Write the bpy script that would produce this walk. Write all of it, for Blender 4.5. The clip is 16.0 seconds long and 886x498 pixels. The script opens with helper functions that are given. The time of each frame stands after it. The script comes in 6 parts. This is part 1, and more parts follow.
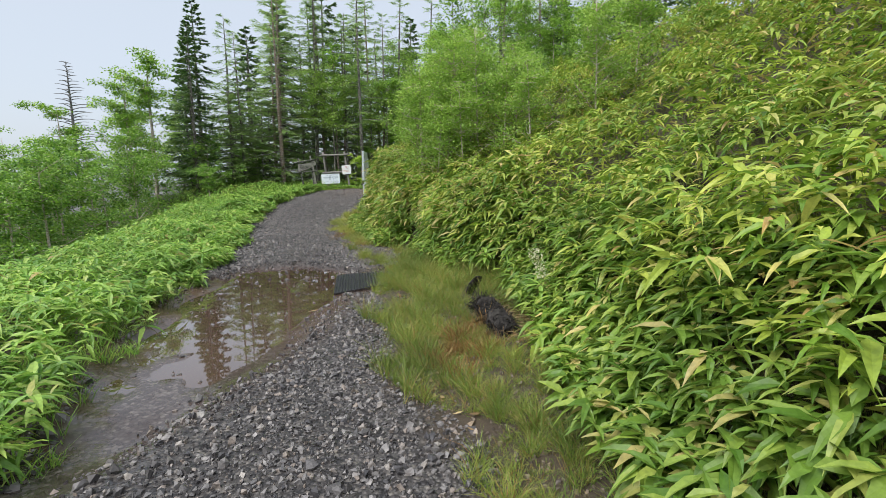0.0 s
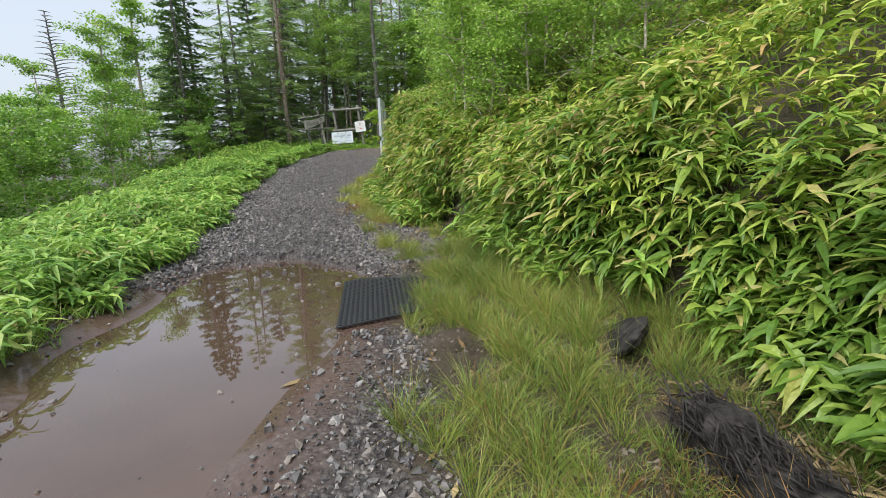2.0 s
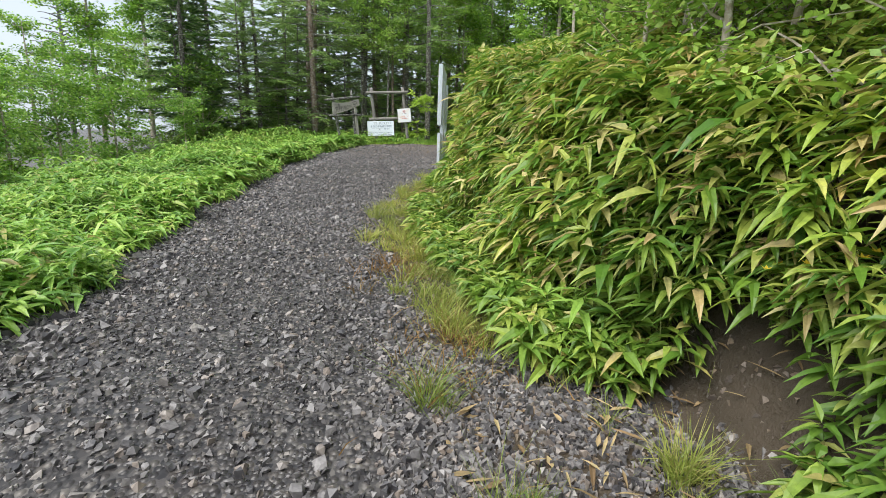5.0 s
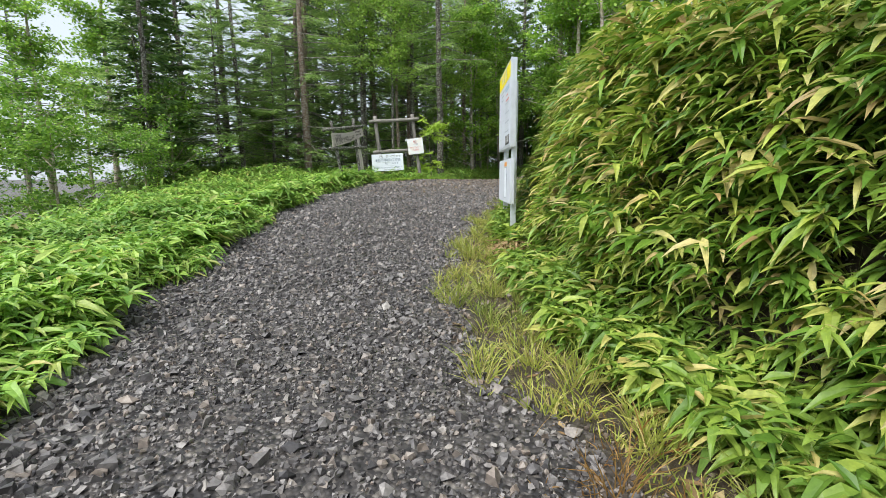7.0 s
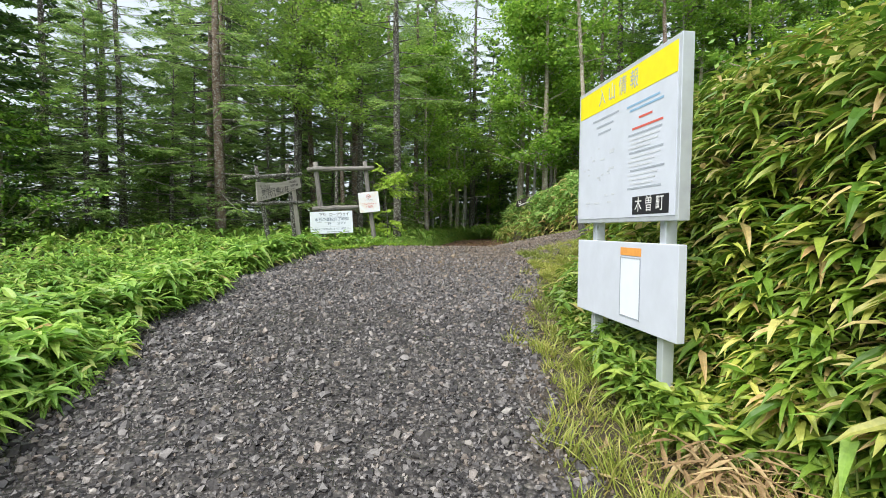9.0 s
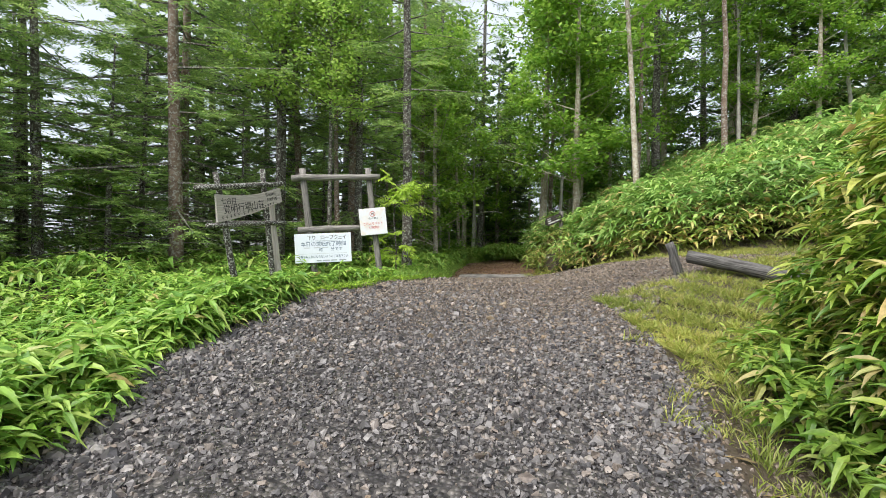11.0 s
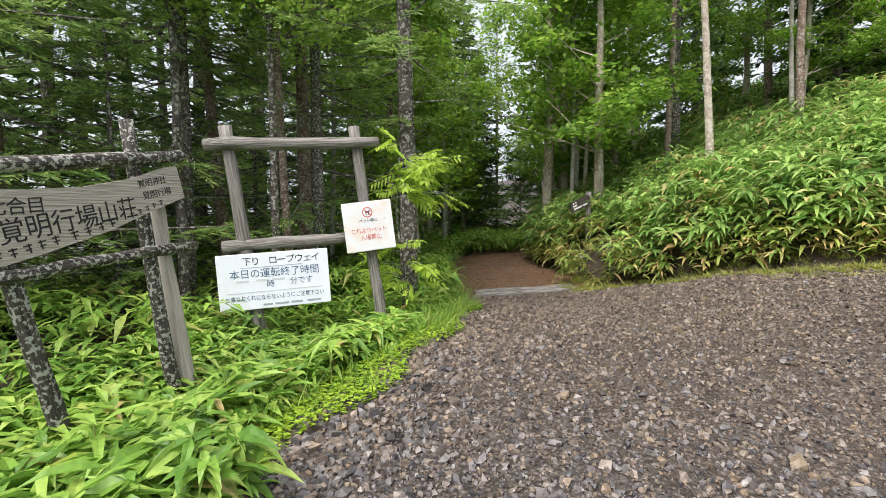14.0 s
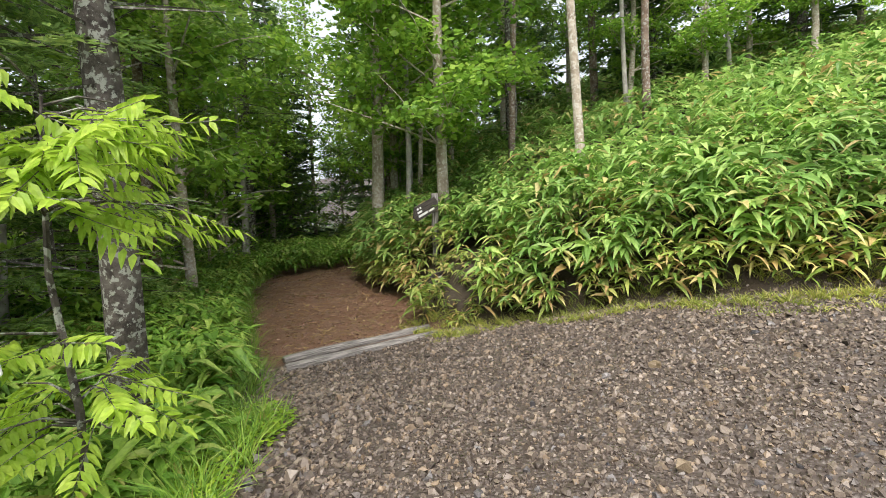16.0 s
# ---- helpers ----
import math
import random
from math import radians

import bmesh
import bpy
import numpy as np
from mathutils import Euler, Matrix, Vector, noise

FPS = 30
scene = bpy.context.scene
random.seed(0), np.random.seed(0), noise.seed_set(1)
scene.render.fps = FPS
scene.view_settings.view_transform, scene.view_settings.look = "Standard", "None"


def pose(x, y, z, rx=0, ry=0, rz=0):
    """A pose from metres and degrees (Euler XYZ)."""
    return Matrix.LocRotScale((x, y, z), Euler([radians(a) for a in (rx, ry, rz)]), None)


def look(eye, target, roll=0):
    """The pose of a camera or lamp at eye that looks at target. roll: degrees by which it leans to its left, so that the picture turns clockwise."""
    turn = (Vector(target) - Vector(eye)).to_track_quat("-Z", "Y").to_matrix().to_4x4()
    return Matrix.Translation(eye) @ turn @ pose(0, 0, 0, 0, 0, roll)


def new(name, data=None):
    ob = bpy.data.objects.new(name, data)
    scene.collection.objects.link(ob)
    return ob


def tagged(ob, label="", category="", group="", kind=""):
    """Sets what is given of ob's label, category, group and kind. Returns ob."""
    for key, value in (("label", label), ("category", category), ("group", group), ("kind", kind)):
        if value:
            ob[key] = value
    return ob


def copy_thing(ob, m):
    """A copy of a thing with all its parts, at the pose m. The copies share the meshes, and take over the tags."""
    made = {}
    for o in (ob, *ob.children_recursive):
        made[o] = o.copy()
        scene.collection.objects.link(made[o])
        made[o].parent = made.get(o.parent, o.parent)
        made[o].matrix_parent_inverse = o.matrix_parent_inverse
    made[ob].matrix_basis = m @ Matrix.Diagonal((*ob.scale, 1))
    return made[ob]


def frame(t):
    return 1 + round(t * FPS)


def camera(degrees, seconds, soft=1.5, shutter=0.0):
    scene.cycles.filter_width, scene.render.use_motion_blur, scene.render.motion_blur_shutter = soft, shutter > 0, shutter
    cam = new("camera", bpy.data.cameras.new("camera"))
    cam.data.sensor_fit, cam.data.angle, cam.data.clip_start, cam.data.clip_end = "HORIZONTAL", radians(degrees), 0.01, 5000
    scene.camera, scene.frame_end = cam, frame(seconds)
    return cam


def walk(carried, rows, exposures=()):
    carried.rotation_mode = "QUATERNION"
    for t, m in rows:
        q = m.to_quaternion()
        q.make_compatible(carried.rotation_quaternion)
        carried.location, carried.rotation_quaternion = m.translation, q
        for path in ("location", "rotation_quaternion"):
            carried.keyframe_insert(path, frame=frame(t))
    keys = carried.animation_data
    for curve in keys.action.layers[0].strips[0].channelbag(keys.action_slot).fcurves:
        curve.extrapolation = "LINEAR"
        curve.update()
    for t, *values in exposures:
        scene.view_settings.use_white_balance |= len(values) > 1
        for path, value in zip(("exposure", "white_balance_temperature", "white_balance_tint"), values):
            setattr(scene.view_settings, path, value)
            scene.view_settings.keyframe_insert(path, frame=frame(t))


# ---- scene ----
cam = camera(86.6, 16.0, soft=0.85, shutter=0.0)
PATH = [
    (0, (4.045, 2.392, 1.633), (3.941, 4.368, 1.343), -0.2),
    (0.5, (3.892, 3.189, 1.603), (3.758, 5.159, 1.286), -0.1),
    (1, (3.729, 3.942, 1.53), (3.568, 5.903, 1.171), -0.4),
    (1.5, (3.524, 4.742, 1.515), (3.35, 6.694, 1.115), -0.6),
    (2, (3.311, 5.475, 1.457), (3.133, 7.417, 1.01), -1.3),
    (2.5, (3.143, 6.26, 1.444), (2.949, 8.191, 0.96), -1.3),
    (3, (2.991, 7.024, 1.429), (2.771, 8.961, 0.983), -0.2),
    (3.5, (2.792, 7.866, 1.429), (2.527, 9.8, 0.992), 0.9),
    (4, (2.588, 8.678, 1.402), (2.33, 10.607, 0.94), 1.7),
    (4.5, (2.314, 9.591, 1.348), (2.044, 11.514, 0.871), 2.2),
    (4.7, (2.166, 9.9, 1.375), (1.869, 11.821, 0.905), 2.4),
    (6.8, (0.487, 12.628, 1.248), (0.22, 14.586, 0.938), 0.1),
    (7, (0.365, 12.932, 1.284), (0.11, 14.892, 0.981), -0.2),
    (7.5, (0.013, 13.757, 1.382), (-0.218, 15.725, 1.111), -0.6),
    (8, (-0.349, 14.538, 1.443), (-0.546, 16.516, 1.215), -1.1),
    (8.5, (-0.639, 15.351, 1.55), (-0.726, 17.342, 1.384), -0.2),
    (8.7, (-0.772, 15.671, 1.562), (-0.776, 17.667, 1.446), 0.3),
    (10.8, (-1.351, 18.439, 1.78), (-1.172, 20.43, 1.758), 0.7),
    (11, (-1.493, 18.719, 1.838), (-1.385, 20.715, 1.81), 0.7),
    (11.5, (-1.787, 19.448, 1.906), (-1.819, 21.447, 1.868), 1.2),
    (12, (-2.075, 20.099, 1.948), (-2.15, 22.097, 1.908), 1.3),
    (12.5, (-2.218, 20.724, 2.033), (-2.294, 22.722, 1.977), 0.9),
    (13, (-2.427, 21.35, 2.121), (-2.456, 23.348, 2.047), 0.2),
    (13.5, (-2.538, 21.888, 2.204), (-2.394, 23.881, 2.107), -0.4),
    (14, (-2.512, 22.482, 2.28), (-2.095, 24.432, 2.137), -0.6),
    (14.5, (-2.474, 23.095, 2.328), (-1.791, 24.966, 2.145), -0.8),
    (15, (-2.206, 23.713, 2.37), (-1.328, 25.498, 2.166), -1.1),
    (15.5, (-1.978, 24.383, 2.421), (-0.954, 26.089, 2.222), -1.4),
    (16, (-1.651, 24.965, 2.457), (-0.547, 26.625, 2.291), -1.9),
]
walk(cam, [(t, look(eye, target, roll)) for t, eye, target, roll in PATH], exposures=[(0.0, 1.53, 6450, 10), (4.0, 1.76, 6450, 9), (8.0, 1.86, 6550, 9), (11.0, 1.98, 6600, 11), (13.5, 1.96, 6700, 15), (15.0, 1.98, 6750, 14), (16.0, 2.15, 6800, 13)])

# ---------------------------------------------------------------- world and sun (overcast)
world = bpy.data.worlds.new("overcast_sky")
scene.world = world
world.use_nodes = True
wn = world.node_tree
for n in list(wn.nodes):
    wn.nodes.remove(n)
w_out = wn.nodes.new("ShaderNodeOutputWorld")
w_bg = wn.nodes.new("ShaderNodeBackground")
w_sky = wn.nodes.new("ShaderNodeTexSky")
w_sky.sky_type = "NISHITA"
w_sky.sun_disc = False
w_sky.sun_elevation = radians(62)
w_sky.sun_rotation = radians(150)
w_sky.dust_density = 4.0
w_mix = wn.nodes.new("ShaderNodeMixRGB")
w_mix.inputs[0].default_value = 0.86
w_mix.inputs[2].default_value = (2.32, 2.52, 2.78, 1)
wn.links.new(w_sky.outputs[0], w_mix.inputs[1])
wn.links.new(w_mix.outputs[0], w_bg.inputs[0])
w_bg.inputs[1].default_value = 0.105
wn.links.new(w_bg.outputs[0], w_out.inputs[0])

sun = new("sun", bpy.data.lights.new("sun", "SUN"))
sun.data.energy = 1.5
sun.data.angle = radians(50)
sun.data.color = (1.0, 0.97, 0.92)
sun.matrix_world = look((-11, -9, 21), (0, 0, 0))


# ---------------------------------------------------------------- materials
def mat_base(name, rough=0.6, spec=0.4):
    m = bpy.data.materials.new(name)
    m.use_nodes = True
    nt = m.node_tree
    b = nt.nodes["Principled BSDF"]
    b.inputs["Roughness"].default_value = rough
    b.inputs["Specular IOR Level"].default_value = spec
    return m, nt, b


def ramp(nt, stops, mode="LINEAR"):
    r = nt.nodes.new("ShaderNodeValToRGB")
    r.color_ramp.interpolation = mode
    e = r.color_ramp.elements
    while len(e) < len(stops):
        e.new(0.5)
    for el, (p, c) in zip(e, stops):
        el.position, el.color = p, (*c, 1)
    return r


def noise_tex(nt, scale, detail=4, rough=0.6):
    tc = nt.nodes.new("ShaderNodeTexCoord")
    n = nt.nodes.new("ShaderNodeTexNoise")
    n.inputs["Scale"].default_value, n.inputs["Detail"].default_value, n.inputs["Roughness"].default_value = scale, detail, rough
    nt.links.new(tc.outputs["Object"], n.inputs["Vector"])
    return n


def mix_rgb(nt, fac, a, b, mode="MIX"):
    x = nt.nodes.new("ShaderNodeMixRGB")
    x.blend_type = mode
    for i, v in ((0, fac), (1, a), (2, b)):
        if hasattr(v, "is_linked"):
            nt.links.new(v, x.inputs[i])
        else:
            x.inputs[i].default_value = v if i == 0 else (*v, 1)
    return x.outputs[0]


def bump(nt, b, height, strength=0.4, dist=0.01):
    bp = nt.nodes.new("ShaderNodeBump")
    bp.inputs["Strength"].default_value, bp.inputs["Distance"].default_value = strength, dist
    nt.links.new(height, bp.inputs["Height"])
    nt.links.new(bp.outputs[0], b.inputs["Normal"])


def leaf_mat(name, stops, translucent=0.35, rough=0.42, patch=0.32):
    """Foliage: every leaf has its own tone, and whole patches drift a little."""
    m, nt, b = mat_base(name, rough, 0.45)
    g = nt.nodes.new("ShaderNodeNewGeometry")
    r = ramp(nt, stops)
    nt.links.new(g.outputs["Random Per Island"], r.inputs[0])
    n = noise_tex(nt, 0.9, 3)
    n2 = noise_tex(nt, 38, 2)
    pr = ramp(nt, [(0.3, (1 - patch, 1 - patch * 0.8, 1 - patch)), (0.7, (1 + patch, 1 + patch * 0.7, 1 + patch * 0.4))])
    nt.links.new(n.outputs[0], pr.inputs[0])
    c = mix_rgb(nt, 1.0, r.outputs[0], pr.outputs[0], "MULTIPLY")
    pr2 = ramp(nt, [(0.35, (0.82, 0.84, 0.8)), (0.65, (1.12, 1.1, 1.05))])
    nt.links.new(n2.outputs[0], pr2.inputs[0])
    c = mix_rgb(nt, 1.0, c, pr2.outputs[0], "MULTIPLY")
    nt.links.new(c, b.inputs["Base Color"])
    t = nt.nodes.new("ShaderNodeBsdfTranslucent")
    nt.links.new(c, t.inputs[0])
    s = nt.nodes.new("ShaderNodeMixShader")
    s.inputs[0].default_value = translucent
    nt.links.new(b.outputs[0], s.inputs[1])
    nt.links.new(t.outputs[0], s.inputs[2])
    nt.links.new(s.outputs[0], nt.nodes["Material Output"].inputs[0])
    return m


def bark_mat(name, dark, light, scale=9, patches=None):
    m, nt, b = mat_base(name, 0.9, 0.2)
    n = noise_tex(nt, scale, 6, 0.7)
    r = ramp(nt, [(0.36, dark), (0.66, light)])
    nt.links.new(n.outputs[0], r.inputs[0])
    c = r.outputs[0]
    if patches:
        n2 = noise_tex(nt, 22, 5)
        k = ramp(nt, [(0.53, (0, 0, 0)), (0.58, (1, 1, 1))])
        nt.links.new(n2.outputs[0], k.inputs[0])
        c = mix_rgb(nt, k.outputs[0], c, patches)
    nt.links.new(c, b.inputs["Base Color"])
    bump(nt, b, n.outputs[0], 0.7, 0.03)
    return m


def plain_mat(name, color, rough=0.5, spec=0.4, metal=0.0, vary=0.12, scale=12):
    m, nt, b = mat_base(name, rough, spec)
    b.inputs["Metallic"].default_value = metal
    n = noise_tex(nt, scale, 5)
    r = ramp(nt, [(0.3, tuple(v * (1 - vary) for v in color)), (0.7, tuple(min(1, v * (1 + vary)) for v in color))])
    nt.links.new(n.outputs[0], r.inputs[0])
    nt.links.new(r.outputs[0], b.inputs["Base Color"])
    bump(nt, b, n.outputs[0], 0.15, 0.004)
    return m


def wood_mat(name, dark, light, lichen=None):
    """Weathered timber with grain along the local x axis."""
    m, nt, b = mat_base(name, 0.85, 0.25)
    tc = nt.nodes.new("ShaderNodeTexCoord")
    mp = nt.nodes.new("ShaderNodeMapping")
    mp.inputs["Scale"].default_value = (2.5, 55, 55)
    n = nt.nodes.new("ShaderNodeTexNoise")
    n.inputs["Scale"].default_value, n.inputs["Detail"].default_value = 1.6, 6
    nt.links.new(tc.outputs["Object"], mp.inputs[0])
    nt.links.new(mp.outputs[0], n.inputs["Vector"])
    r = ramp(nt, [(0.34, dark), (0.66, light)])
    nt.links.new(n.outputs[0], r.inputs[0])
    c = r.outputs[0]
    n2 = noise_tex(nt, 42, 4)
    if lichen:
        k = ramp(nt, [(0.52, (0, 0, 0)), (0.57, (1, 1, 1))])
        nt.links.new(n2.outputs[0], k.inputs[0])
        c = mix_rgb(nt, k.outputs[0], c, lichen)
    nt.links.new(c, b.inputs["Base Color"])
    bump(nt, b, n.outputs[0], 1.0, 0.012)
    return m


M_SASA = leaf_mat("bamboo_leaf", [(0.0, (0.11, 0.23, 0.03)), (0.3, (0.22, 0.36, 0.05)), (0.6, (0.37, 0.48, 0.085)), (0.86, (0.46, 0.53, 0.11)), (0.94, (0.58, 0.52, 0.21)), (1.0, (0.46, 0.31, 0.13))])
M_SASA_LEFT = leaf_mat("bamboo_leaf_fresh", [(0.0, (0.12, 0.27, 0.05)), (0.45, (0.24, 0.44, 0.08)), (0.85, (0.38, 0.55, 0.13)), (0.96, (0.36, 0.46, 0.14)), (1.0, (0.42, 0.34, 0.15))])
# fresh leaf green, lowered to put the overhang's shade into the colour
M_SASA_FOOT_SHADED = leaf_mat("bamboo_leaf_foot_shaded", [(0.0, (0.10, 0.21, 0.03)), (0.5, (0.20, 0.33, 0.055)), (0.86, (0.34, 0.45, 0.09)), (1.0, (0.50, 0.42, 0.18))])
M_SASA_FAR = leaf_mat("bamboo_leaf_dark", [(0.0, (0.15, 0.31, 0.08)), (0.45, (0.28, 0.48, 0.13)), (0.86, (0.44, 0.61, 0.21)), (0.94, (0.58, 0.54, 0.27)), (1.0, (0.52, 0.36, 0.17))], 0.4)
M_SASA_EDGE = leaf_mat("bamboo_leaf_edge", [(0.0, (0.15, 0.28, 0.06)), (0.35, (0.30, 0.43, 0.10)), (0.62, (0.46, 0.52, 0.16)), (0.76, (0.60, 0.55, 0.25)), (0.9, (0.62, 0.46, 0.23)), (1.0, (0.42, 0.27, 0.13))], 0.35)
# dry tan leaves; the greens are darkened to paint in the bank face's shadow
M_SASA_DRY_SHADED = leaf_mat("bamboo_leaf_dry_shaded", [(0.0, (0.075, 0.18, 0.025)), (0.3, (0.16, 0.30, 0.04)), (0.6, (0.31, 0.42, 0.075)), (0.78, (0.47, 0.51, 0.13)), (0.90, (0.60, 0.53, 0.26)), (1.0, (0.48, 0.34, 0.17))])
M_GLOW = leaf_mat("maple_leaves", [(0.0, (0.24, 0.44, 0.08)), (1.0, (0.46, 0.62, 0.15))], 0.5, 0.45, 0.15)
M_DEADTREE = bark_mat("dark_dead_wood", (0.11, 0.11, 0.108), (0.24, 0.235, 0.23), 6)
M_RUST = leaf_mat("rust_grass", [(0.0, (0.17, 0.12, 0.045)), (0.6, (0.27, 0.145, 0.05)), (1.0, (0.35, 0.24, 0.10))], 0.3, 0.6)
M_FLOWER = leaf_mat("cream_flowers", [(0.0, (0.62, 0.60, 0.40)), (1.0, (0.80, 0.78, 0.62))], 0.3, 0.6, 0.05)
M_GRASS = leaf_mat("verge_grass", [(0.0, (0.12, 0.22, 0.04)), (0.5, (0.22, 0.31, 0.065)), (0.8, (0.31, 0.33, 0.10)), (0.93, (0.33, 0.25, 0.10)), (1.0, (0.27, 0.14, 0.06))], 0.3, 0.5, 0.45)
M_GRASS_LIGHT = leaf_mat("short_grass", [(0.0, (0.24, 0.32, 0.06)), (0.6, (0.36, 0.41, 0.10)), (1.0, (0.46, 0.41, 0.18))], 0.3, 0.5)
M_CLOVER = leaf_mat("ground_cover", [(0.0, (0.22, 0.40, 0.04)), (1.0, (0.36, 0.52, 0.06))], 0.3, 0.45)
M_NEEDLE = leaf_mat("conifer_needles", [(0.0, (0.045, 0.11, 0.04)), (0.6, (0.11, 0.21, 0.065)), (1.0, (0.22, 0.35, 0.10))], 0.3, 0.5)
M_NEEDLE_NEAR = leaf_mat("fir_sprays", [(0.0, (0.14, 0.26, 0.09)), (0.6, (0.28, 0.44, 0.14)), (1.0, (0.44, 0.58, 0.21))], 0.5, 0.5)
M_BROAD = leaf_mat("broad_leaves", [(0.0, (0.14, 0.30, 0.05)), (0.6, (0.28, 0.49, 0.08)), (1.0, (0.43, 0.62, 0.12))], 0.48, 0.45)
M_BUSH = leaf_mat("bush_leaves", [(0.0, (0.09, 0.22, 0.035)), (0.6, (0.20, 0.38, 0.06)), (1.0, (0.34, 0.53, 0.10))], 0.38, 0.45)
M_SAPLING = leaf_mat("sapling_leaves", [(0.0, (0.20, 0.36, 0.06)), (0.6, (0.33, 0.52, 0.10)), (1.0, (0.46, 0.62, 0.15))], 0.45, 0.45, 0.2)
M_ROWAN = leaf_mat("rowan_leaves", [(0.0, (0.36, 0.56, 0.06)), (1.0, (0.56, 0.74, 0.12))], 0.5, 0.45, 0.1)
M_DRY = leaf_mat("dry_leaves", [(0.0, (0.17, 0.11, 0.06)), (0.6, (0.32, 0.23, 0.13)), (1.0, (0.46, 0.37, 0.22))], 0.2, 0.7)
M_BARK = bark_mat("conifer_bark", (0.05, 0.043, 0.038), (0.17, 0.15, 0.135), 9, (0.36, 0.37, 0.33))
M_BARK_RED = bark_mat("red_bark", (0.12, 0.08, 0.06), (0.29, 0.22, 0.175), 8, (0.36, 0.34, 0.31))
M_BIRCH = bark_mat("birch_bark", (0.25, 0.20, 0.15), (0.52, 0.46, 0.38), 6, (0.55, 0.52, 0.46))
M_DEAD = bark_mat("dead_wood", (0.24, 0.22, 0.20), (0.48, 0.46, 0.42), 6)
M_STEM = plain_mat("bamboo_stem", (0.20, 0.24, 0.07), 0.6)
M_TIMBER = wood_mat("weathered_timber", (0.11, 0.103, 0.097), (0.33, 0.31, 0.29))
M_LOG = wood_mat("lichened_log", (0.025, 0.023, 0.022), (0.10, 0.09, 0.08), (0.36, 0.37, 0.34))
M_PLANK = wood_mat("grey_plank", (0.36, 0.33, 0.30), (0.50, 0.465, 0.435))
M_DARKWOOD = wood_mat("dark_plank", (0.035, 0.03, 0.028), (0.11, 0.095, 0.085))
M_WHITE = plain_mat("white_board", (0.78, 0.83, 0.92), 0.4, 0.4, 0, 0.04, 5)
M_PANEL = plain_mat("sign_panel_white", (0.60, 0.64, 0.72), 0.4, 0.4, 0, 0.05, 5)
M_OLDWHITE, nt, b = mat_base("chipped_white_board", 0.6, 0.3)
n, n2 = noise_tex(nt, 6, 5), noise_tex(nt, 22, 5)
r = ramp(nt, [(0.36, (0.78, 0.72, 0.65)), (0.56, (0.78, 0.80, 0.83))])
nt.links.new(n.outputs[0], r.inputs[0])
k = ramp(nt, [(0.67, (0, 0, 0)), (0.70, (1, 1, 1))])
nt.links.new(n2.outputs[0], k.inputs[0])
nt.links.new(mix_rgb(nt, k.outputs[0], r.outputs[0], (0.30, 0.27, 0.25)), b.inputs["Base Color"])
bump(nt, b, n2.outputs[0], 0.2, 0.003)
M_ALU = plain_mat("grey_metal", (0.62, 0.66, 0.72), 0.4, 0.5, 0.4, 0.08, 10)
M_BLACK = plain_mat("black_paint", (0.02, 0.02, 0.025), 0.5)
M_INK = plain_mat("blue_ink", (0.07, 0.13, 0.22), 0.6)
M_INK_BLUE = plain_mat("pale_blue_ink", (0.25, 0.42, 0.60), 0.6)
M_INK_GREY = plain_mat("grey_ink", (0.36, 0.40, 0.46), 0.6)
M_INK_FAINT = plain_mat("faint_ink", (0.58, 0.61, 0.66), 0.6)
M_RED = plain_mat("red_paint", (0.62, 0.12, 0.09), 0.6)
M_YELLOW = plain_mat("yellow_band", (0.85, 0.72, 0.02), 0.45, 0.4, 0, 0.05)
M_ORANGE = plain_mat("orange_label", (0.80, 0.35, 0.08), 0.5)
M_LETTER_WHITE = plain_mat("white_letters", (0.75, 0.75, 0.74), 0.6)
M_RUBBER = plain_mat("black_rubber", (0.020, 0.021, 0.024), 0.35, 0.5, 0, 0.3, 30)
M_CHAR = bark_mat("charred_log", (0.012, 0.011, 0.011), (0.06, 0.055, 0.05), 14)

# loose stones: each one a little different, wet on top
def stone_mat(name, stops):
    m, nt, b = mat_base(name, 0.42, 0.5)
    g = nt.nodes.new("ShaderNodeNewGeometry")
    oi = nt.nodes.new("ShaderNodeObjectInfo")
    ad = nt.nodes.new("ShaderNodeMath")
    ad.operation = "ADD"
    nt.links.new(g.outputs["Random Per Island"], ad.inputs[0])
    nt.links.new(oi.outputs["Random"], ad.inputs[1])
    fr = nt.nodes.new("ShaderNodeMath")
    fr.operation = "FRACT"
    nt.links.new(ad.outputs[0], fr.inputs[0])
    r = ramp(nt, stops)
    nt.links.new(fr.outputs[0], r.inputs[0])
    n = noise_tex(nt, 45, 4)
    pr = ramp(nt, [(0.3, (0.7, 0.7, 0.7)), (0.7, (1.25, 1.25, 1.25))])
    nt.links.new(n.outputs[0], pr.inputs[0])
    nt.links.new(mix_rgb(nt, 1.0, r.outputs[0], pr.outputs[0], "MULTIPLY"), b.inputs["Base Color"])
    bump(nt, b, n.outputs[0], 0.4, 0.006)
    return m


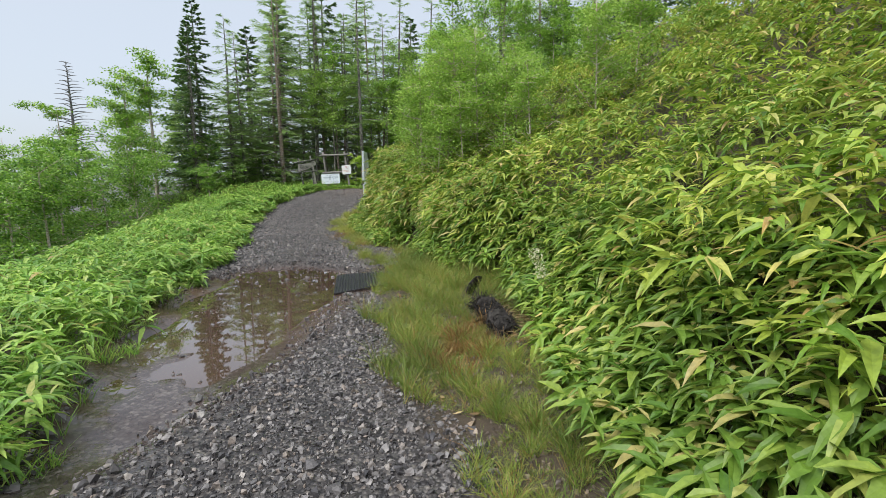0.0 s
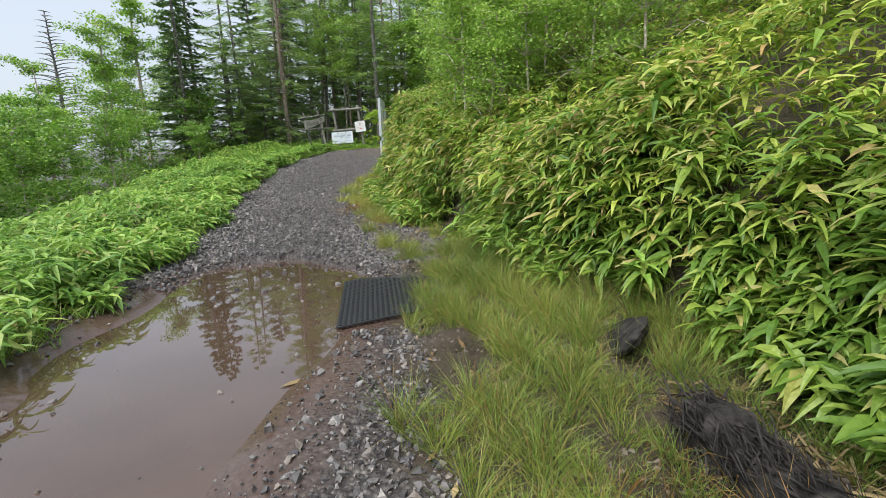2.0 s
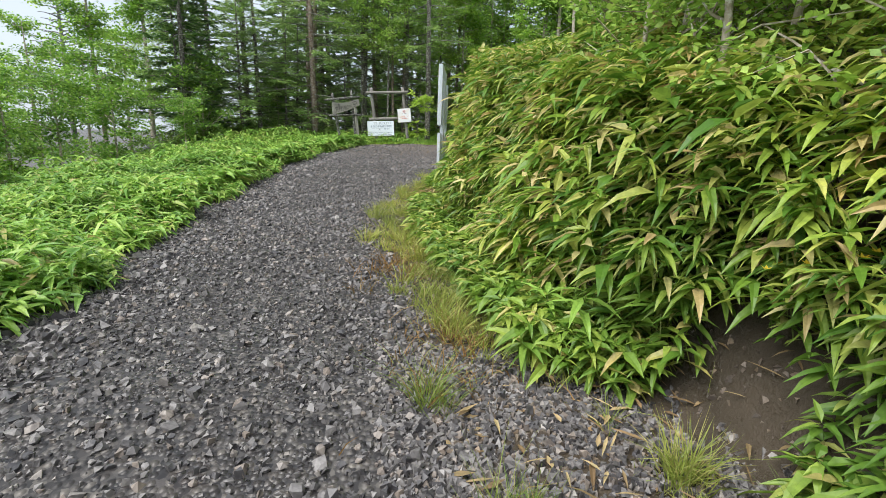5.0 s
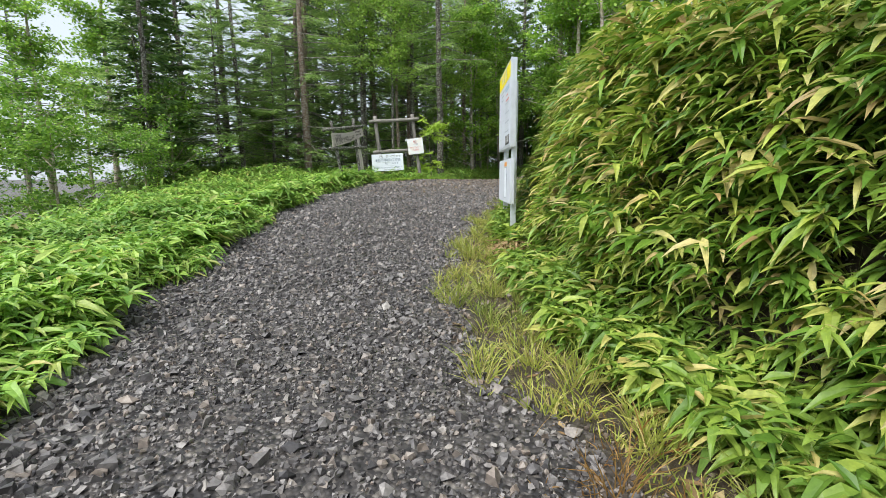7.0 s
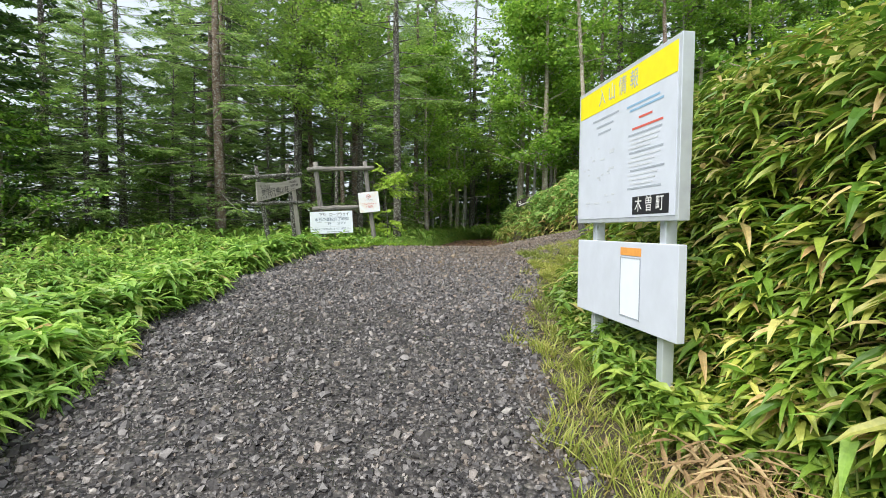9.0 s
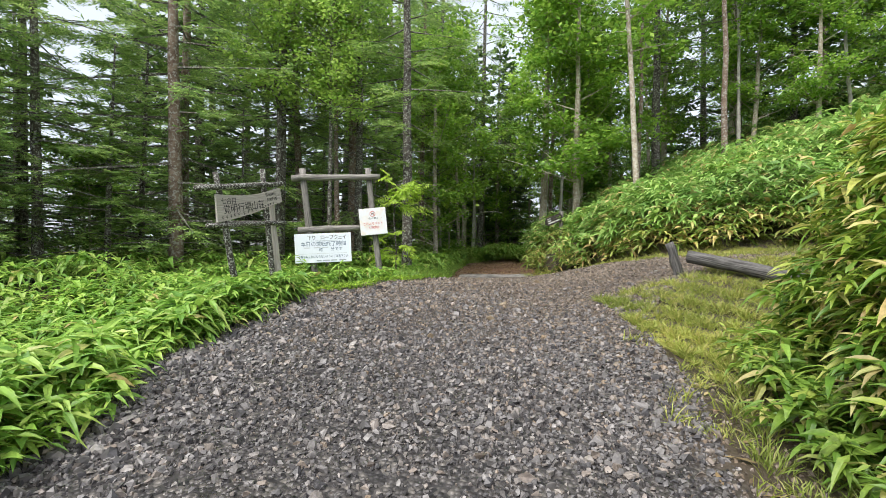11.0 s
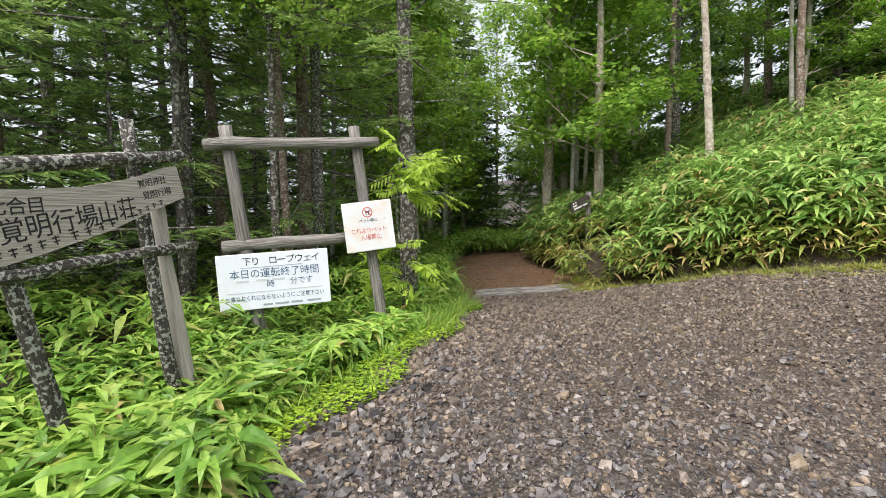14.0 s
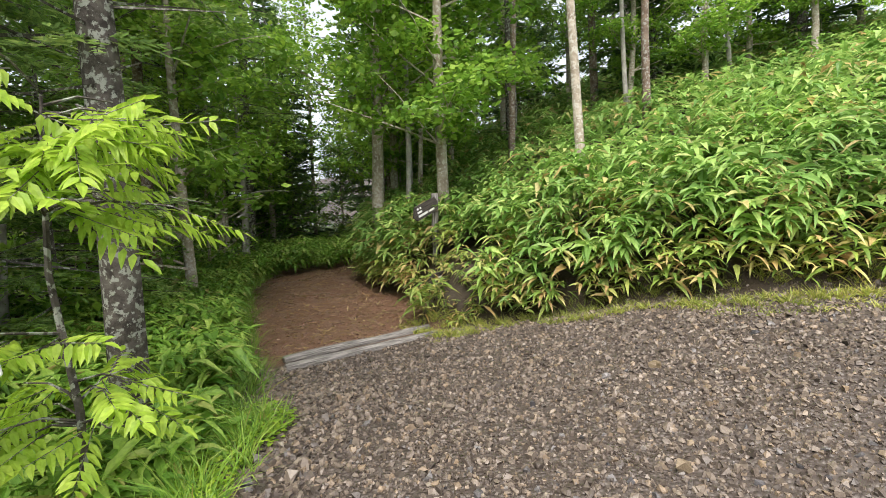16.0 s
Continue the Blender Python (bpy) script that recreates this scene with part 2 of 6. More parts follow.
M_STONE = stone_mat("wet_stones", [(0.0, (0.045, 0.043, 0.047)), (0.45, (0.115, 0.108, 0.108)), (0.8, (0.20, 0.188, 0.184)), (0.95, (0.20, 0.165, 0.14)), (1.0, (0.28, 0.265, 0.25))])
M_STONE_TRAIL = stone_mat("trail_clods", [(0.0, (0.08, 0.042, 0.03)), (0.7, (0.22, 0.125, 0.085)), (1.0, (0.30, 0.20, 0.13))])
M_STONE_TAN = stone_mat("tan_stones", [(0.0, (0.18, 0.135, 0.085)), (1.0, (0.24, 0.19, 0.13))])
M_STONE_BROWN = stone_mat("brown_stones", [(0.0, (0.062, 0.050, 0.043)), (0.45, (0.145, 0.116, 0.094)), (0.8, (0.20, 0.163, 0.13)), (0.94, (0.23, 0.17, 0.115)), (1.0, (0.23, 0.198, 0.16))])

# ground: soil, with gravel, red mud and trail earth where the sheet says so
M_GROUND, nt, b = mat_base("ground_soil", 0.75, 0.35)


def attr(name):
    a = nt.nodes.new("ShaderNodeAttribute")
    a.attribute_name = name
    return a.outputs["Fac"]


n1, n2, n3 = noise_tex(nt, 2.2, 5), noise_tex(nt, 42, 4, 0.75), noise_tex(nt, 130, 2)
soil = ramp(nt, [(0.3, (0.030, 0.024, 0.015)), (0.7, (0.075, 0.056, 0.038))])
nt.links.new(n1.outputs[0], soil.inputs[0])
vo = nt.nodes.new("ShaderNodeTexVoronoi")
vo.inputs["Scale"].default_value = 34
tcv = nt.nodes.new("ShaderNodeTexCoord")
nt.links.new(tcv.outputs["Object"], vo.inputs["Vector"])
vs = nt.nodes.new("ShaderNodeSeparateColor")
nt.links.new(vo.outputs["Color"], vs.inputs[0])
grav = ramp(nt, [(0.0, (0.038, 0.036, 0.038)), (0.5, (0.085, 0.078, 0.077)), (0.85, (0.15, 0.138, 0.13)), (1.0, (0.24, 0.22, 0.2))])
nt.links.new(vs.outputs[0], grav.inputs[0])
vd = ramp(nt, [(0.0, (1, 1, 1)), (0.6, (0.3, 0.3, 0.3))])
nt.links.new(vo.outputs["Distance"], vd.inputs[0])
grav_c = mix_rgb(nt, 0.8, grav.outputs[0], vd.outputs[0], "MULTIPLY")
mud = ramp(nt, [(0.3, (0.055, 0.036, 0.029)), (0.7, (0.12, 0.078, 0.062))])
nt.links.new(n2.outputs[0], mud.inputs[0])
earth = ramp(nt, [(0.3, (0.125, 0.066, 0.044)), (0.7, (0.27, 0.150, 0.10))])
nt.links.new(n2.outputs[0], earth.inputs[0])
c = mix_rgb(nt, attr("gravel"), soil.outputs[0], grav_c)
c = mix_rgb(nt, attr("brown"), c, (0.105, 0.078, 0.060))
c = mix_rgb(nt, attr("mud"), c, mud.outputs[0])
c = mix_rgb(nt, attr("trail"), c, earth.outputs[0])
nt.links.new(c, b.inputs["Base Color"])
rr = ramp(nt, [(0.35, (0.20, 0.20, 0.20)), (0.65, (0.65, 0.65, 0.65))])
nt.links.new(n1.outputs[0], rr.inputs[0])
nt.links.new(mix_rgb(nt, attr("film"), rr.outputs[0], (0.10, 0.10, 0.10)), b.inputs["Roughness"])
bump(nt, b, mix_rgb(nt, attr("film"), mix_rgb(nt, attr("gravel"), n2.outputs[0], vd.outputs[0]), (0.5, 0.5, 0.5)), 0.9, 0.02)

# muddy puddle water
M_WATER, nt, b = mat_base("muddy_water", 0.02, 0.5)
n = noise_tex(nt, 1.3, 3)
r = ramp(nt, [(0.3, (0.066, 0.040, 0.029)), (0.7, (0.092, 0.058, 0.043))])
nt.links.new(n.outputs[0], r.inputs[0])
nt.links.new(r.outputs[0], b.inputs["Base Color"])
b.inputs["IOR"].default_value = 1.33
b.inputs["Coat Weight"].default_value = 1.0
b.inputs["Coat Roughness"].default_value = 0.015
nw = noise_tex(nt, 3.5, 2)
bump(nt, b, nw.outputs[0], 0.05, 0.01)


# ---------------------------------------------------------------- mesh helpers
def np_mesh(name, V, F, mats=(), fm=None, smooth=False):
    """A mesh from arrays of points and of equal-sided faces."""
    V, F = np.asarray(V, np.float32), np.asarray(F, np.int32)
    k = F.shape[1]
    me = bpy.data.meshes.new(name)
    me.vertices.add(len(V))
    me.vertices.foreach_set("co", V.ravel())
    me.loops.add(F.size)
    me.loops.foreach_set("vertex_index", F.ravel())
    me.polygons.add(len(F))
    me.polygons.foreach_set("loop_start", np.arange(0, F.size, k, dtype=np.int32))
    for m in mats:
        me.materials.append(m)
    if fm is not None:
        me.polygons.foreach_set("material_index", np.asarray(fm, np.int32))
    me.polygons.foreach_set("use_smooth", np.full(len(F), smooth))
    me.update(calc_edges=True)
    me.validate()
    return me


def part(name, data, material, parent=None, label=""):
    """One mesh object, from a bmesh or a mesh, under a thing or a part."""
    if isinstance(data, bmesh.types.BMesh):
        me = bpy.data.meshes.new(name)
        data.to_mesh(me)
        data.free()
    else:
        me = data
    if material and not me.materials:
        me.materials.append(material)
    ob = new(name, me)
    if parent:
        ob.parent = parent
    if label:
        ob["label"] = label
    return ob


def box(bm, cx, cy, cz, sx, sy, sz, bev=0.0):
    r = bmesh.ops.create_cube(bm, size=1)
    bmesh.ops.scale(bm, vec=(sx, sy, sz), verts=r["verts"])
    bmesh.ops.translate(bm, vec=(cx, cy, cz), verts=r["verts"])
    if bev:
        es = list({e for v in r["verts"] for e in v.link_edges})
        bmesh.ops.bevel(bm, geom=es, offset=bev, segments=2, affect="EDGES", profile=0.5)
    return bm


def tube_arrays(pts, radii, sides=8, rng=None, rough=0.0):
    """A closed tapering tube along points: vertices and triangles."""
    pts, V, F = np.asarray(pts, float), [], []
    d = np.gradient(pts, axis=0)
    d /= np.linalg.norm(d, axis=1, keepdims=True) + 1e-9
    for i, (p, r, t) in enumerate(zip(pts, radii, d)):
        ref = np.array([1.0, 0, 0]) if abs(t[0]) < 0.8 else np.array([0, 1.0, 0])
        u = np.cross(t, ref)
        u /= np.linalg.norm(u)
        v = np.cross(t, u)
        for k in range(sides):
            a = 2 * np.pi * k / sides
            rr = r * (1 + (rng.uniform(-rough, rough) if rng is not None and rough else 0))
            V.append(p + rr * (np.cos(a) * u + np.sin(a) * v))
    n = len(pts)
    for i in range(n - 1):
        for k in range(sides):
            a, b2 = i * sides + k, i * sides + (k + 1) % sides
            F += [(a, b2, b2 + sides), (a, b2 + sides, a + sides)]
    V += [pts[0], pts[-1]]
    for k in range(sides):
        F.append((len(V) - 2, (k + 1) % sides, k))
        F.append((len(V) - 1, (n - 1) * sides + k, (n - 1) * sides + (k + 1) % sides))
    return np.array(V), np.array(F)


def join_arrays(items):
    V, F, o = [], [], 0
    for v, f in items:
        V.append(v)
        F.append(f + o)
        o += len(v)
    return np.concatenate(V), np.concatenate(F)


def unit(a):
    return a / (np.linalg.norm(a, axis=-1, keepdims=True) + 1e-9)


LEAF_F = np.array([(0, 2, 1), (0, 3, 2), (1, 2, 5), (1, 5, 4), (2, 3, 6), (2, 6, 5), (4, 5, 7), (5, 6, 7)])


def leaf_arrays(P, D, L, W, droop, fold=0.18, twist=None):
    """Lance-shaped folded leaves: base points, directions, lengths, widths and the sag of the tip."""
    n = len(P)
    D = unit(D)
    S = unit(np.cross(D, np.array([0, 0, 1.0])) + 1e-6)
    if twist is not None:
        U = np.cross(S, D)
        S = S * np.cos(twist)[:, None] + U * np.sin(twist)[:, None]
    N = np.cross(S, D)
    L, W, droop = (np.broadcast_to(np.asarray(a, float), (n,))[:, None] for a in (L, W, droop))
    at = lambda s: P + D * L * s - np.array([0, 0, 1.0]) * droop * L * s * s
    out = [at(0)]
    for s, w in ((0.3, 0.98), (0.68, 0.62)):
        c = at(s)
        out += [c - S * W * w * 0.5 + N * W * fold, c, c + S * W * w * 0.5 + N * W * fold]
    out.append(at(1))
    V = np.stack(out, 1).reshape(-1, 3)
    F = (LEAF_F[None] + 8 * np.arange(n)[:, None, None]).reshape(-1, 3)
    return V, F


LEAF4_F = np.array([(0, 2, 1), (0, 3, 2), (1, 2, 4), (2, 3, 4)])


def small_leaf_arrays(P, D, L, W, droop, fold=0.18):
    """The same leaf with one joint, for plants farther off."""
    n = len(P)
    D = unit(D)
    S = unit(np.cross(D, np.array([0, 0, 1.0])) + 1e-6)
    N = np.cross(S, D)
    L, W, droop = (np.broadcast_to(np.asarray(a, float), (n,))[:, None] for a in (L, W, droop))
    c = P + D * L * 0.45 - np.array([0, 0, 1.0]) * droop * L * 0.15
    V = np.stack([P, c - S * W * 0.5 + N * W * fold, c, c + S * W * 0.5 + N * W * fold, P + D * L - np.array([0, 0, 1.0]) * droop * L], 1).reshape(-1, 3)
    return V, (LEAF4_F[None] + 5 * np.arange(n)[:, None, None]).reshape(-1, 3)


def kite_arrays(P, D, L, W, N=None, wide=0.45):
    """Small two-triangle leaves."""
    n = len(P)
    D = unit(D)
    S = unit(np.cross(D, N if N is not None else np.array([0, 0, 1.0])) + 1e-6)
    L, W = (np.broadcast_to(np.asarray(a, float), (n,))[:, None] for a in (L, W))
    V = np.stack([P, P + D * L * wide - S * W * 0.5, P + D * L, P + D * L * wide + S * W * 0.5], 1).reshape(-1, 3)
    F = (np.array([(0, 1, 2), (0, 2, 3)])[None] + 4 * np.arange(n)[:, None, None]).reshape(-1, 3)
    return V, F


def blade_arrays(P, D, L, W, droop):
    """Grass blades, three joints long."""
    n = len(P)
    D = unit(D)
    S = unit(np.cross(D, np.random.default_rng(3).normal(size=(n, 3))))
    L, W, droop = (np.broadcast_to(np.asarray(a, float), (n,))[:, None] for a in (L, W, droop))
    side = unit(D * np.array([1, 1, 0.0]) + 1e-6)
    at = lambda s: P + D * L * s + side * droop * L * s * s * 0.6 - np.array([0, 0, 1.0]) * droop * L * s * s * 0.55
    V = np.stack([at(0) - S * W * 0.5, at(0) + S * W * 0.5, at(0.5) - S * W * 0.42, at(0.5) + S * W * 0.42, at(1)], 1).reshape(-1, 3)
    F = (np.array([(0, 1, 3), (0, 3, 2), (2, 3, 4)])[None] + 5 * np.arange(n)[:, None, None]).reshape(-1, 3)
    return V, F


def stuff(name, VF, mats, label, category, smooth=False, fm=None):
    ob = new(name, np_mesh(name, *VF, mats, fm, smooth))
    return tagged(ob, label, category, "", "stuff")


# ---------------------------------------------------------------- lie of the land
def sm(a, b2, x):
    t = np.clip((x - a) / (b2 - a), 0, 1)
    return t * t * (3 - 2 * t)


def knots(text):
    return np.array([[float(v) for v in q.split(",")] for q in text.split()]).T


LEVEL = knots("-40,0.3 0,0.17 5,0.11 7,0.07 11,0.07 12,0.14 14,0.18 16,0.25 17,0.32 18.7,0.45 19.2,0.52 21,0.74 23.1,0.95 24.2,1.1 26,1.2 27.5,1.15 29,1.03 30,1.05 34,1.15 60,1.5")
LEFT = knots("-40,3.5 0,2.6 3.5,2.0 5,1.45 6.1,0.95 7.3,0.4 9,-0.1 10.6,-0.6 11.7,-0.85 14.4,-1.75 15,-2.15 16,-2.5 18,-3.05 20,-3.4 22,-3.5 23.4,-3.35 24.8,-2.85 25.6,-2.3 26.7,-1.65 28,-1.05 29.7,-0.75 31.7,-0.4 34,0.15 37,1.8 41,5.3 60,20")
RIGHT = knots("-40,6 0,4.75 3,4.6 5,4.0 5.7,3.5 7.9,2.9 10,2.45 11.9,1.75 13,1.4 14.6,0.7 15.5,0.15 17,-0.18 19,-0.22 21,0 22,0.4 23,0.6 24.2,1.3 25,3 26,9")
TOE = knots("-40,7.6 0,5.6 4,5.05 5,4.9 6,4.8 7,4.75 7.9,4.62 8.6,4.15 9.4,3.7 10,3.48 11,3.15 12,2.9 13,2.4 14,1.95 15,1.6 16,1.25 17,1.02 18,0.85 19,0.78 20,0.72 21,0.85 22,1.3 23,2.2")
CUT = knots("-40,0.4 6,0.45 10,0.5 13,0.75 15,1.0 17,1.3 19,1.55 21,1.5 23,1.0")
SOFT = knots("-40,0.5 8,0.55 13,0.46 17,0.4 20,0.25 40,0.25")
RAMP = knots("-40,0.75 12,0.7 14,0.5 17,0.5 20,0.75")
POOL = knots("4.2,1.85 5.2,1.7 6,1.6 7,1.42 8,1.24 9,1.16 10,1.02 10.7,0.9 11.1,0.85")
POOL_W = knots("4.2,0.15 5.2,0.40 6,0.62 7,0.80 8,0.88 9,0.92 10,0.88 10.7,0.78 11.05,0.5 11.2,0.15")
TRAIL_R = knots("29,0.95 29.9,1.25 30.9,1.8 33.2,1.95 37,3.7 41,7.5 60,22")
FAR_TOE = knots("0.9,29.6 1.6,29.35 2.15,28.4 2.6,27.2 3,26.4 3.6,25.8 6,24.9 12,24.2 40,22.9")
FAR_LEAN = knots("0.9,0.9 1.6,0.6 2.6,0.4 3.6,0.6 6,0.9")


def along(k, v):
    return np.interp(v, k[0], k[1])


def s_near(x, y):
    return np.minimum(x - along(TOE, y), 22.2 + 0.3 * np.clip(x - 0.8, 0, 1) - y)


def s_far(x, y):
    return np.minimum(x - np.where(y > 29, along(TRAIL_R, y), 0.9), (y - along(FAR_TOE, x)) * along(FAR_LEAN, x))


def s_left(x, y):
    return along(LEFT, y) - x


def puddle_e(x, y):
    return ((x - along(POOL, y)) / along(POOL_W, y)) ** 2 + np.clip((y - 10.7) / 0.5, 0, 9) ** 2


def wet_track(x, y):
    return np.exp(-((x - 1.8 + 0.2 * (y - 5)) / 0.55) ** 2) * (1 - sm(6.5, 7.5, y)) * sm(2, 3.5, y)


def H(x, y):
    x, y = np.asarray(x, float), np.asarray(y, float)
    z = along(LEVEL, y)
    z = z + (0.2 * np.clip(x - 0.5, 0, 2.5) + 0.10 * np.clip(x - 3, 0, 22) + 0.22 * np.clip(x - 3.5, 0, 14) * sm(0, 2.2, s_far(x, y))) * sm(21, 25, y) * (1 - sm(27.0, 30.5, y) * (1 - sm(0, 3, s_far(x, y))))
    a = np.clip(s_near(x, y), 0, 40)
    z = z + 0.24 * sm(0, 1, (x - along(RIGHT, y)) / (along(TOE, y) - along(RIGHT, y))) * (1 - sm(10, 11.6, y))
    z = z + along(CUT, y) * sm(0, 1, a / along(RAMP, y)) + along(SOFT, y) * np.minimum(a, 1.8) + 0.56 * np.clip(a - 1.8, 0, 13)
    f = np.clip(s_far(x, y), 0, 40)
    z = z + 0.6 * sm(0, 0.7, f) + 0.10 * np.minimum(f, 20)
    l = s_left(x, y)
    z = z + 0.06 * sm(0, 0.7, l) - 0.30 * sm(0.0, 1.1, l) * (1 - 0.7 * sm(1.2, 2.6, l)) * sm(19, 22, y) * (1 - sm(27, 29, y)) - 0.32 * np.clip(l - 2.2 - 7 * sm(22, 27, y), 0, 40)
    w = 1 - sm(0.55, 1.75, puddle_e(x, y) + 0.25 * np.sin(3.1 * x + 1.3 * y) * np.sin(2.3 * y) + 0.12 * np.sin(7.3 * x - 2 * y))
    w = w * sm(3.9, 5.2, y)
    deep = 0.045 * sm(5.6, 8.2, y) - 0.002
    z = z * (1 - w) - deep * w + w * (1 - sm(7, 8.5, y)) * 0.007 * np.sin(9.7 * x + 4 * y) * np.sin(8.1 * y - 5 * x)
    m = sm(1.8, 1.95, x) * (1 - sm(2.8, 3.1, x)) * sm(8.7, 8.9, y) * (1 - sm(10.35, 10.6, y))
    z = z * (1 - m) + np.minimum(z, 0.14 * (x - 2.0) - 0.03) * m
    rough = 0.5 + 0.5 * np.clip(np.maximum(a, np.maximum(f, l)), 0, 2)
    z = z + rough * (0.012 * np.sin(2.9 * x + 1.7 * y) + 0.012 * np.sin(4.3 * y - 2.2 * x + 1) + 0.007 * np.sin(9.1 * x + 3.3) * np.sin(8.3 * y))
    return z


def downhill(x, y, e=0.25):
    gx, gy = (H(x + e, y) - H(x - e, y)) / (2 * e), (H(x, y + e) - H(x, y - e)) / (2 * e)
    return np.stack([-gx, -gy], -1)


def axis_steps(lo, hi, step, reach):
    mid = np.arange(lo, hi + step / 2, step)
    out, d, a, b2 = [], step, lo, hi
    left, right = [], []
    while d < reach:
        d *= 1.35
        a, b2 = a - d, b2 + d
        left.append(a)
        right.append(b2)
    return np.concatenate([left[::-1], mid, right])


gx, gy = axis_steps(-6, 8, 0.13, 900), axis_steps(-1, 36, 0.13, 900)
X, Y = np.meshgrid(gx, gy)
Z = H(X, Y)
nx, ny = len(gx), len(gy)
idx = np.arange(nx * ny).reshape(ny, nx)
quads = np.stack([idx[:-1, :-1], idx[:-1, 1:], idx[1:, 1:], idx[1:, :-1]], -1).reshape(-1, 4)
ground = tagged(new("ground", np_mesh("ground", np.stack([X, Y, Z], -1).reshape(-1, 3), quads, [M_GROUND], None, True)), "wet dark gravel road over brown mountain soil", "ground", "", "structure")
jit = 0.12 * np.sin(5 * X + 2 * Y) + 0.1 * np.sin(7 * Y - 3 * X)


def on_road(x, y, j=0.0):
    west = -s_left(x, y)
    east = np.where(y < 25, along(RIGHT, y) - x, 99)
    return np.minimum(np.minimum(west, east), -s_far(x, y)) + j


R = on_road(X, Y, jit)
trail = sm(29.3, 29.7, Y)
mudd = np.clip(1 - sm(1.2, np.where(X < along(POOL, Y), 6.0, 3.2), puddle_e(X, Y) + 1.5 * jit), 0, 1) * sm(3.6, 5.2, Y)
film = np.maximum(np.clip(1 - sm(1.2, 3.0, puddle_e(X, Y) + jit), 0, 1) * (1 - sm(10.4, 11, Y)) * sm(3.6, 5.2, Y), wet_track(X, Y))
for key, val in (("gravel", sm(-0.2, 0.15, R) * (1 - trail)), ("brown", 0.45 * sm(20.5, 26, Y + 0.5 * X) * sm(-0.2, 0.15, R)), ("mud", mudd * sm(-0.3, 0.1, R + 0.15) * (1 - 0.8 * sm(9.8, 11, Y)) * (0.35 + 0.65 * sm(5.5, 8, Y))), ("film", film), ("trail", sm(-0.25, 0.1, R) * trail * (1 - sm(40, 42, Y)))):
    ground.data.attributes.new(key, "FLOAT", "POINT").data.foreach_set("value", val.ravel().astype(np.float32))

# the puddle's surface, one level sheet
bm = bmesh.new()
side = [(float(along(POOL, v)), 1.7 * float(along(POOL_W, v)), v) for v in [4.2 + 0.25 * k for k in range(29)]]
ring = [bm.verts.new((c0 + h0, v, 0.0)) for c0, h0, v in side] + [bm.verts.new((c0 - h0, v, 0.0)) for c0, h0, v in reversed(side)]
bm.faces.new(ring)
water = tagged(part("water", bm, M_WATER), "shallow muddy puddle on the gravel road", "puddle", "", "structure")

# ---------------------------------------------------------------- bamboo grass, grasses, gravel
rng = np.random.default_rng(11)


def scatter(n, x0, x1, y0, y1, keep):
    x, y = rng.uniform(x0, x1, n), rng.uniform(y0, y1, n)
    k = keep(x, y)
    return x[k], y[k]


def bamboo(x, y, height, leaves_each, size, hang, fine=True, wide=1.0):
    """Bamboo-grass foliage for plants standing at x, y."""
    n = len(x)
    base = np.stack([x, y, H(x, y)], -1)
    down = downhill(x, y)
    steep = np.linalg.norm(down, axis=1, keepdims=True)
    down = down / (steep + 1e-6) * np.clip(steep, 0, 1)
    h = height * rng.uniform(0.5, 1.1, n) * (1 + 0.25 * np.sin(2.1 * x + 0.7 * y) * np.sin(1.7 * y - x))
    top = base + np.concatenate([down * 0.35 * h[:, None] + rng.normal(0, 0.05, (n, 2)), h[:, None]], 1)
    k = leaves_each
    t = rng.uniform(0.45, 1.0, (n, k))
    t[:, : k // 2] = rng.uniform(0.88, 1.0, (n, k // 2))
    P = base[:, None] + (top - base)[:, None] * t[..., None]
    az = rng.uniform(0, 2 * np.pi, (n, 1)) + np.arange(k) * 2.4 + rng.normal(0, 0.3, (n, k))
    D = np.stack([np.cos(az), np.sin(az), rng.uniform(-0.35, 0.75, (n, k))], -1)
    D[..., :2] += down[:, None] * hang
    P, D = P.reshape(-1, 3), D.reshape(-1, 3)
    L = np.repeat(size * rng.uniform(0.7, 1.2, n), k) * rng.uniform(0.6, 1.25, n * k)
    if not fine:
        return small_leaf_arrays(P, D, L, wide * L * rng.uniform(0.2, 0.28, n * k), rng.uniform(0.15, 0.7, n * k))
    return leaf_arrays(P, D, L, wide * L * rng.uniform(0.18, 0.26, n * k), rng.uniform(0.15, 0.75, n * k), 0.16, rng.normal(0, 0.35, n * k))


def stems(x, y, height):
    n = len(x)
    base = np.stack([x, y, H(x, y)], -1)
    down = downhill(x, y)
    D = np.concatenate([np.clip(down, -1, 1) * 0.35 + rng.normal(0, 0.12, (n, 2)), np.ones((n, 1))], 1)
    return kite_arrays(base, D, height * rng.uniform(0.6, 1.0, n), 0.008, rng.normal(size=(n, 3)), 0.5)


def near_keep(lo, hi):
    return lambda x, y: (s_near(x, y) > lo + 0.15 * np.sin(3 * y)) & (s_near(x, y) < hi) & (np.sin(3.1 * x + 1.7 * y) * np.sin(2.3 * y - 1.9 * x) > -0.8)


def bank_scar(x, y):
    """Bare earth where the bank's foot has slipped."""
    return ((x - 2.78) / 0.27) ** 2 + ((y - 12.1 + 0.5 * (x - 2.78)) / 0.45) ** 2 < 1 + 0.5 * np.sin(9 * x + 4 * y)


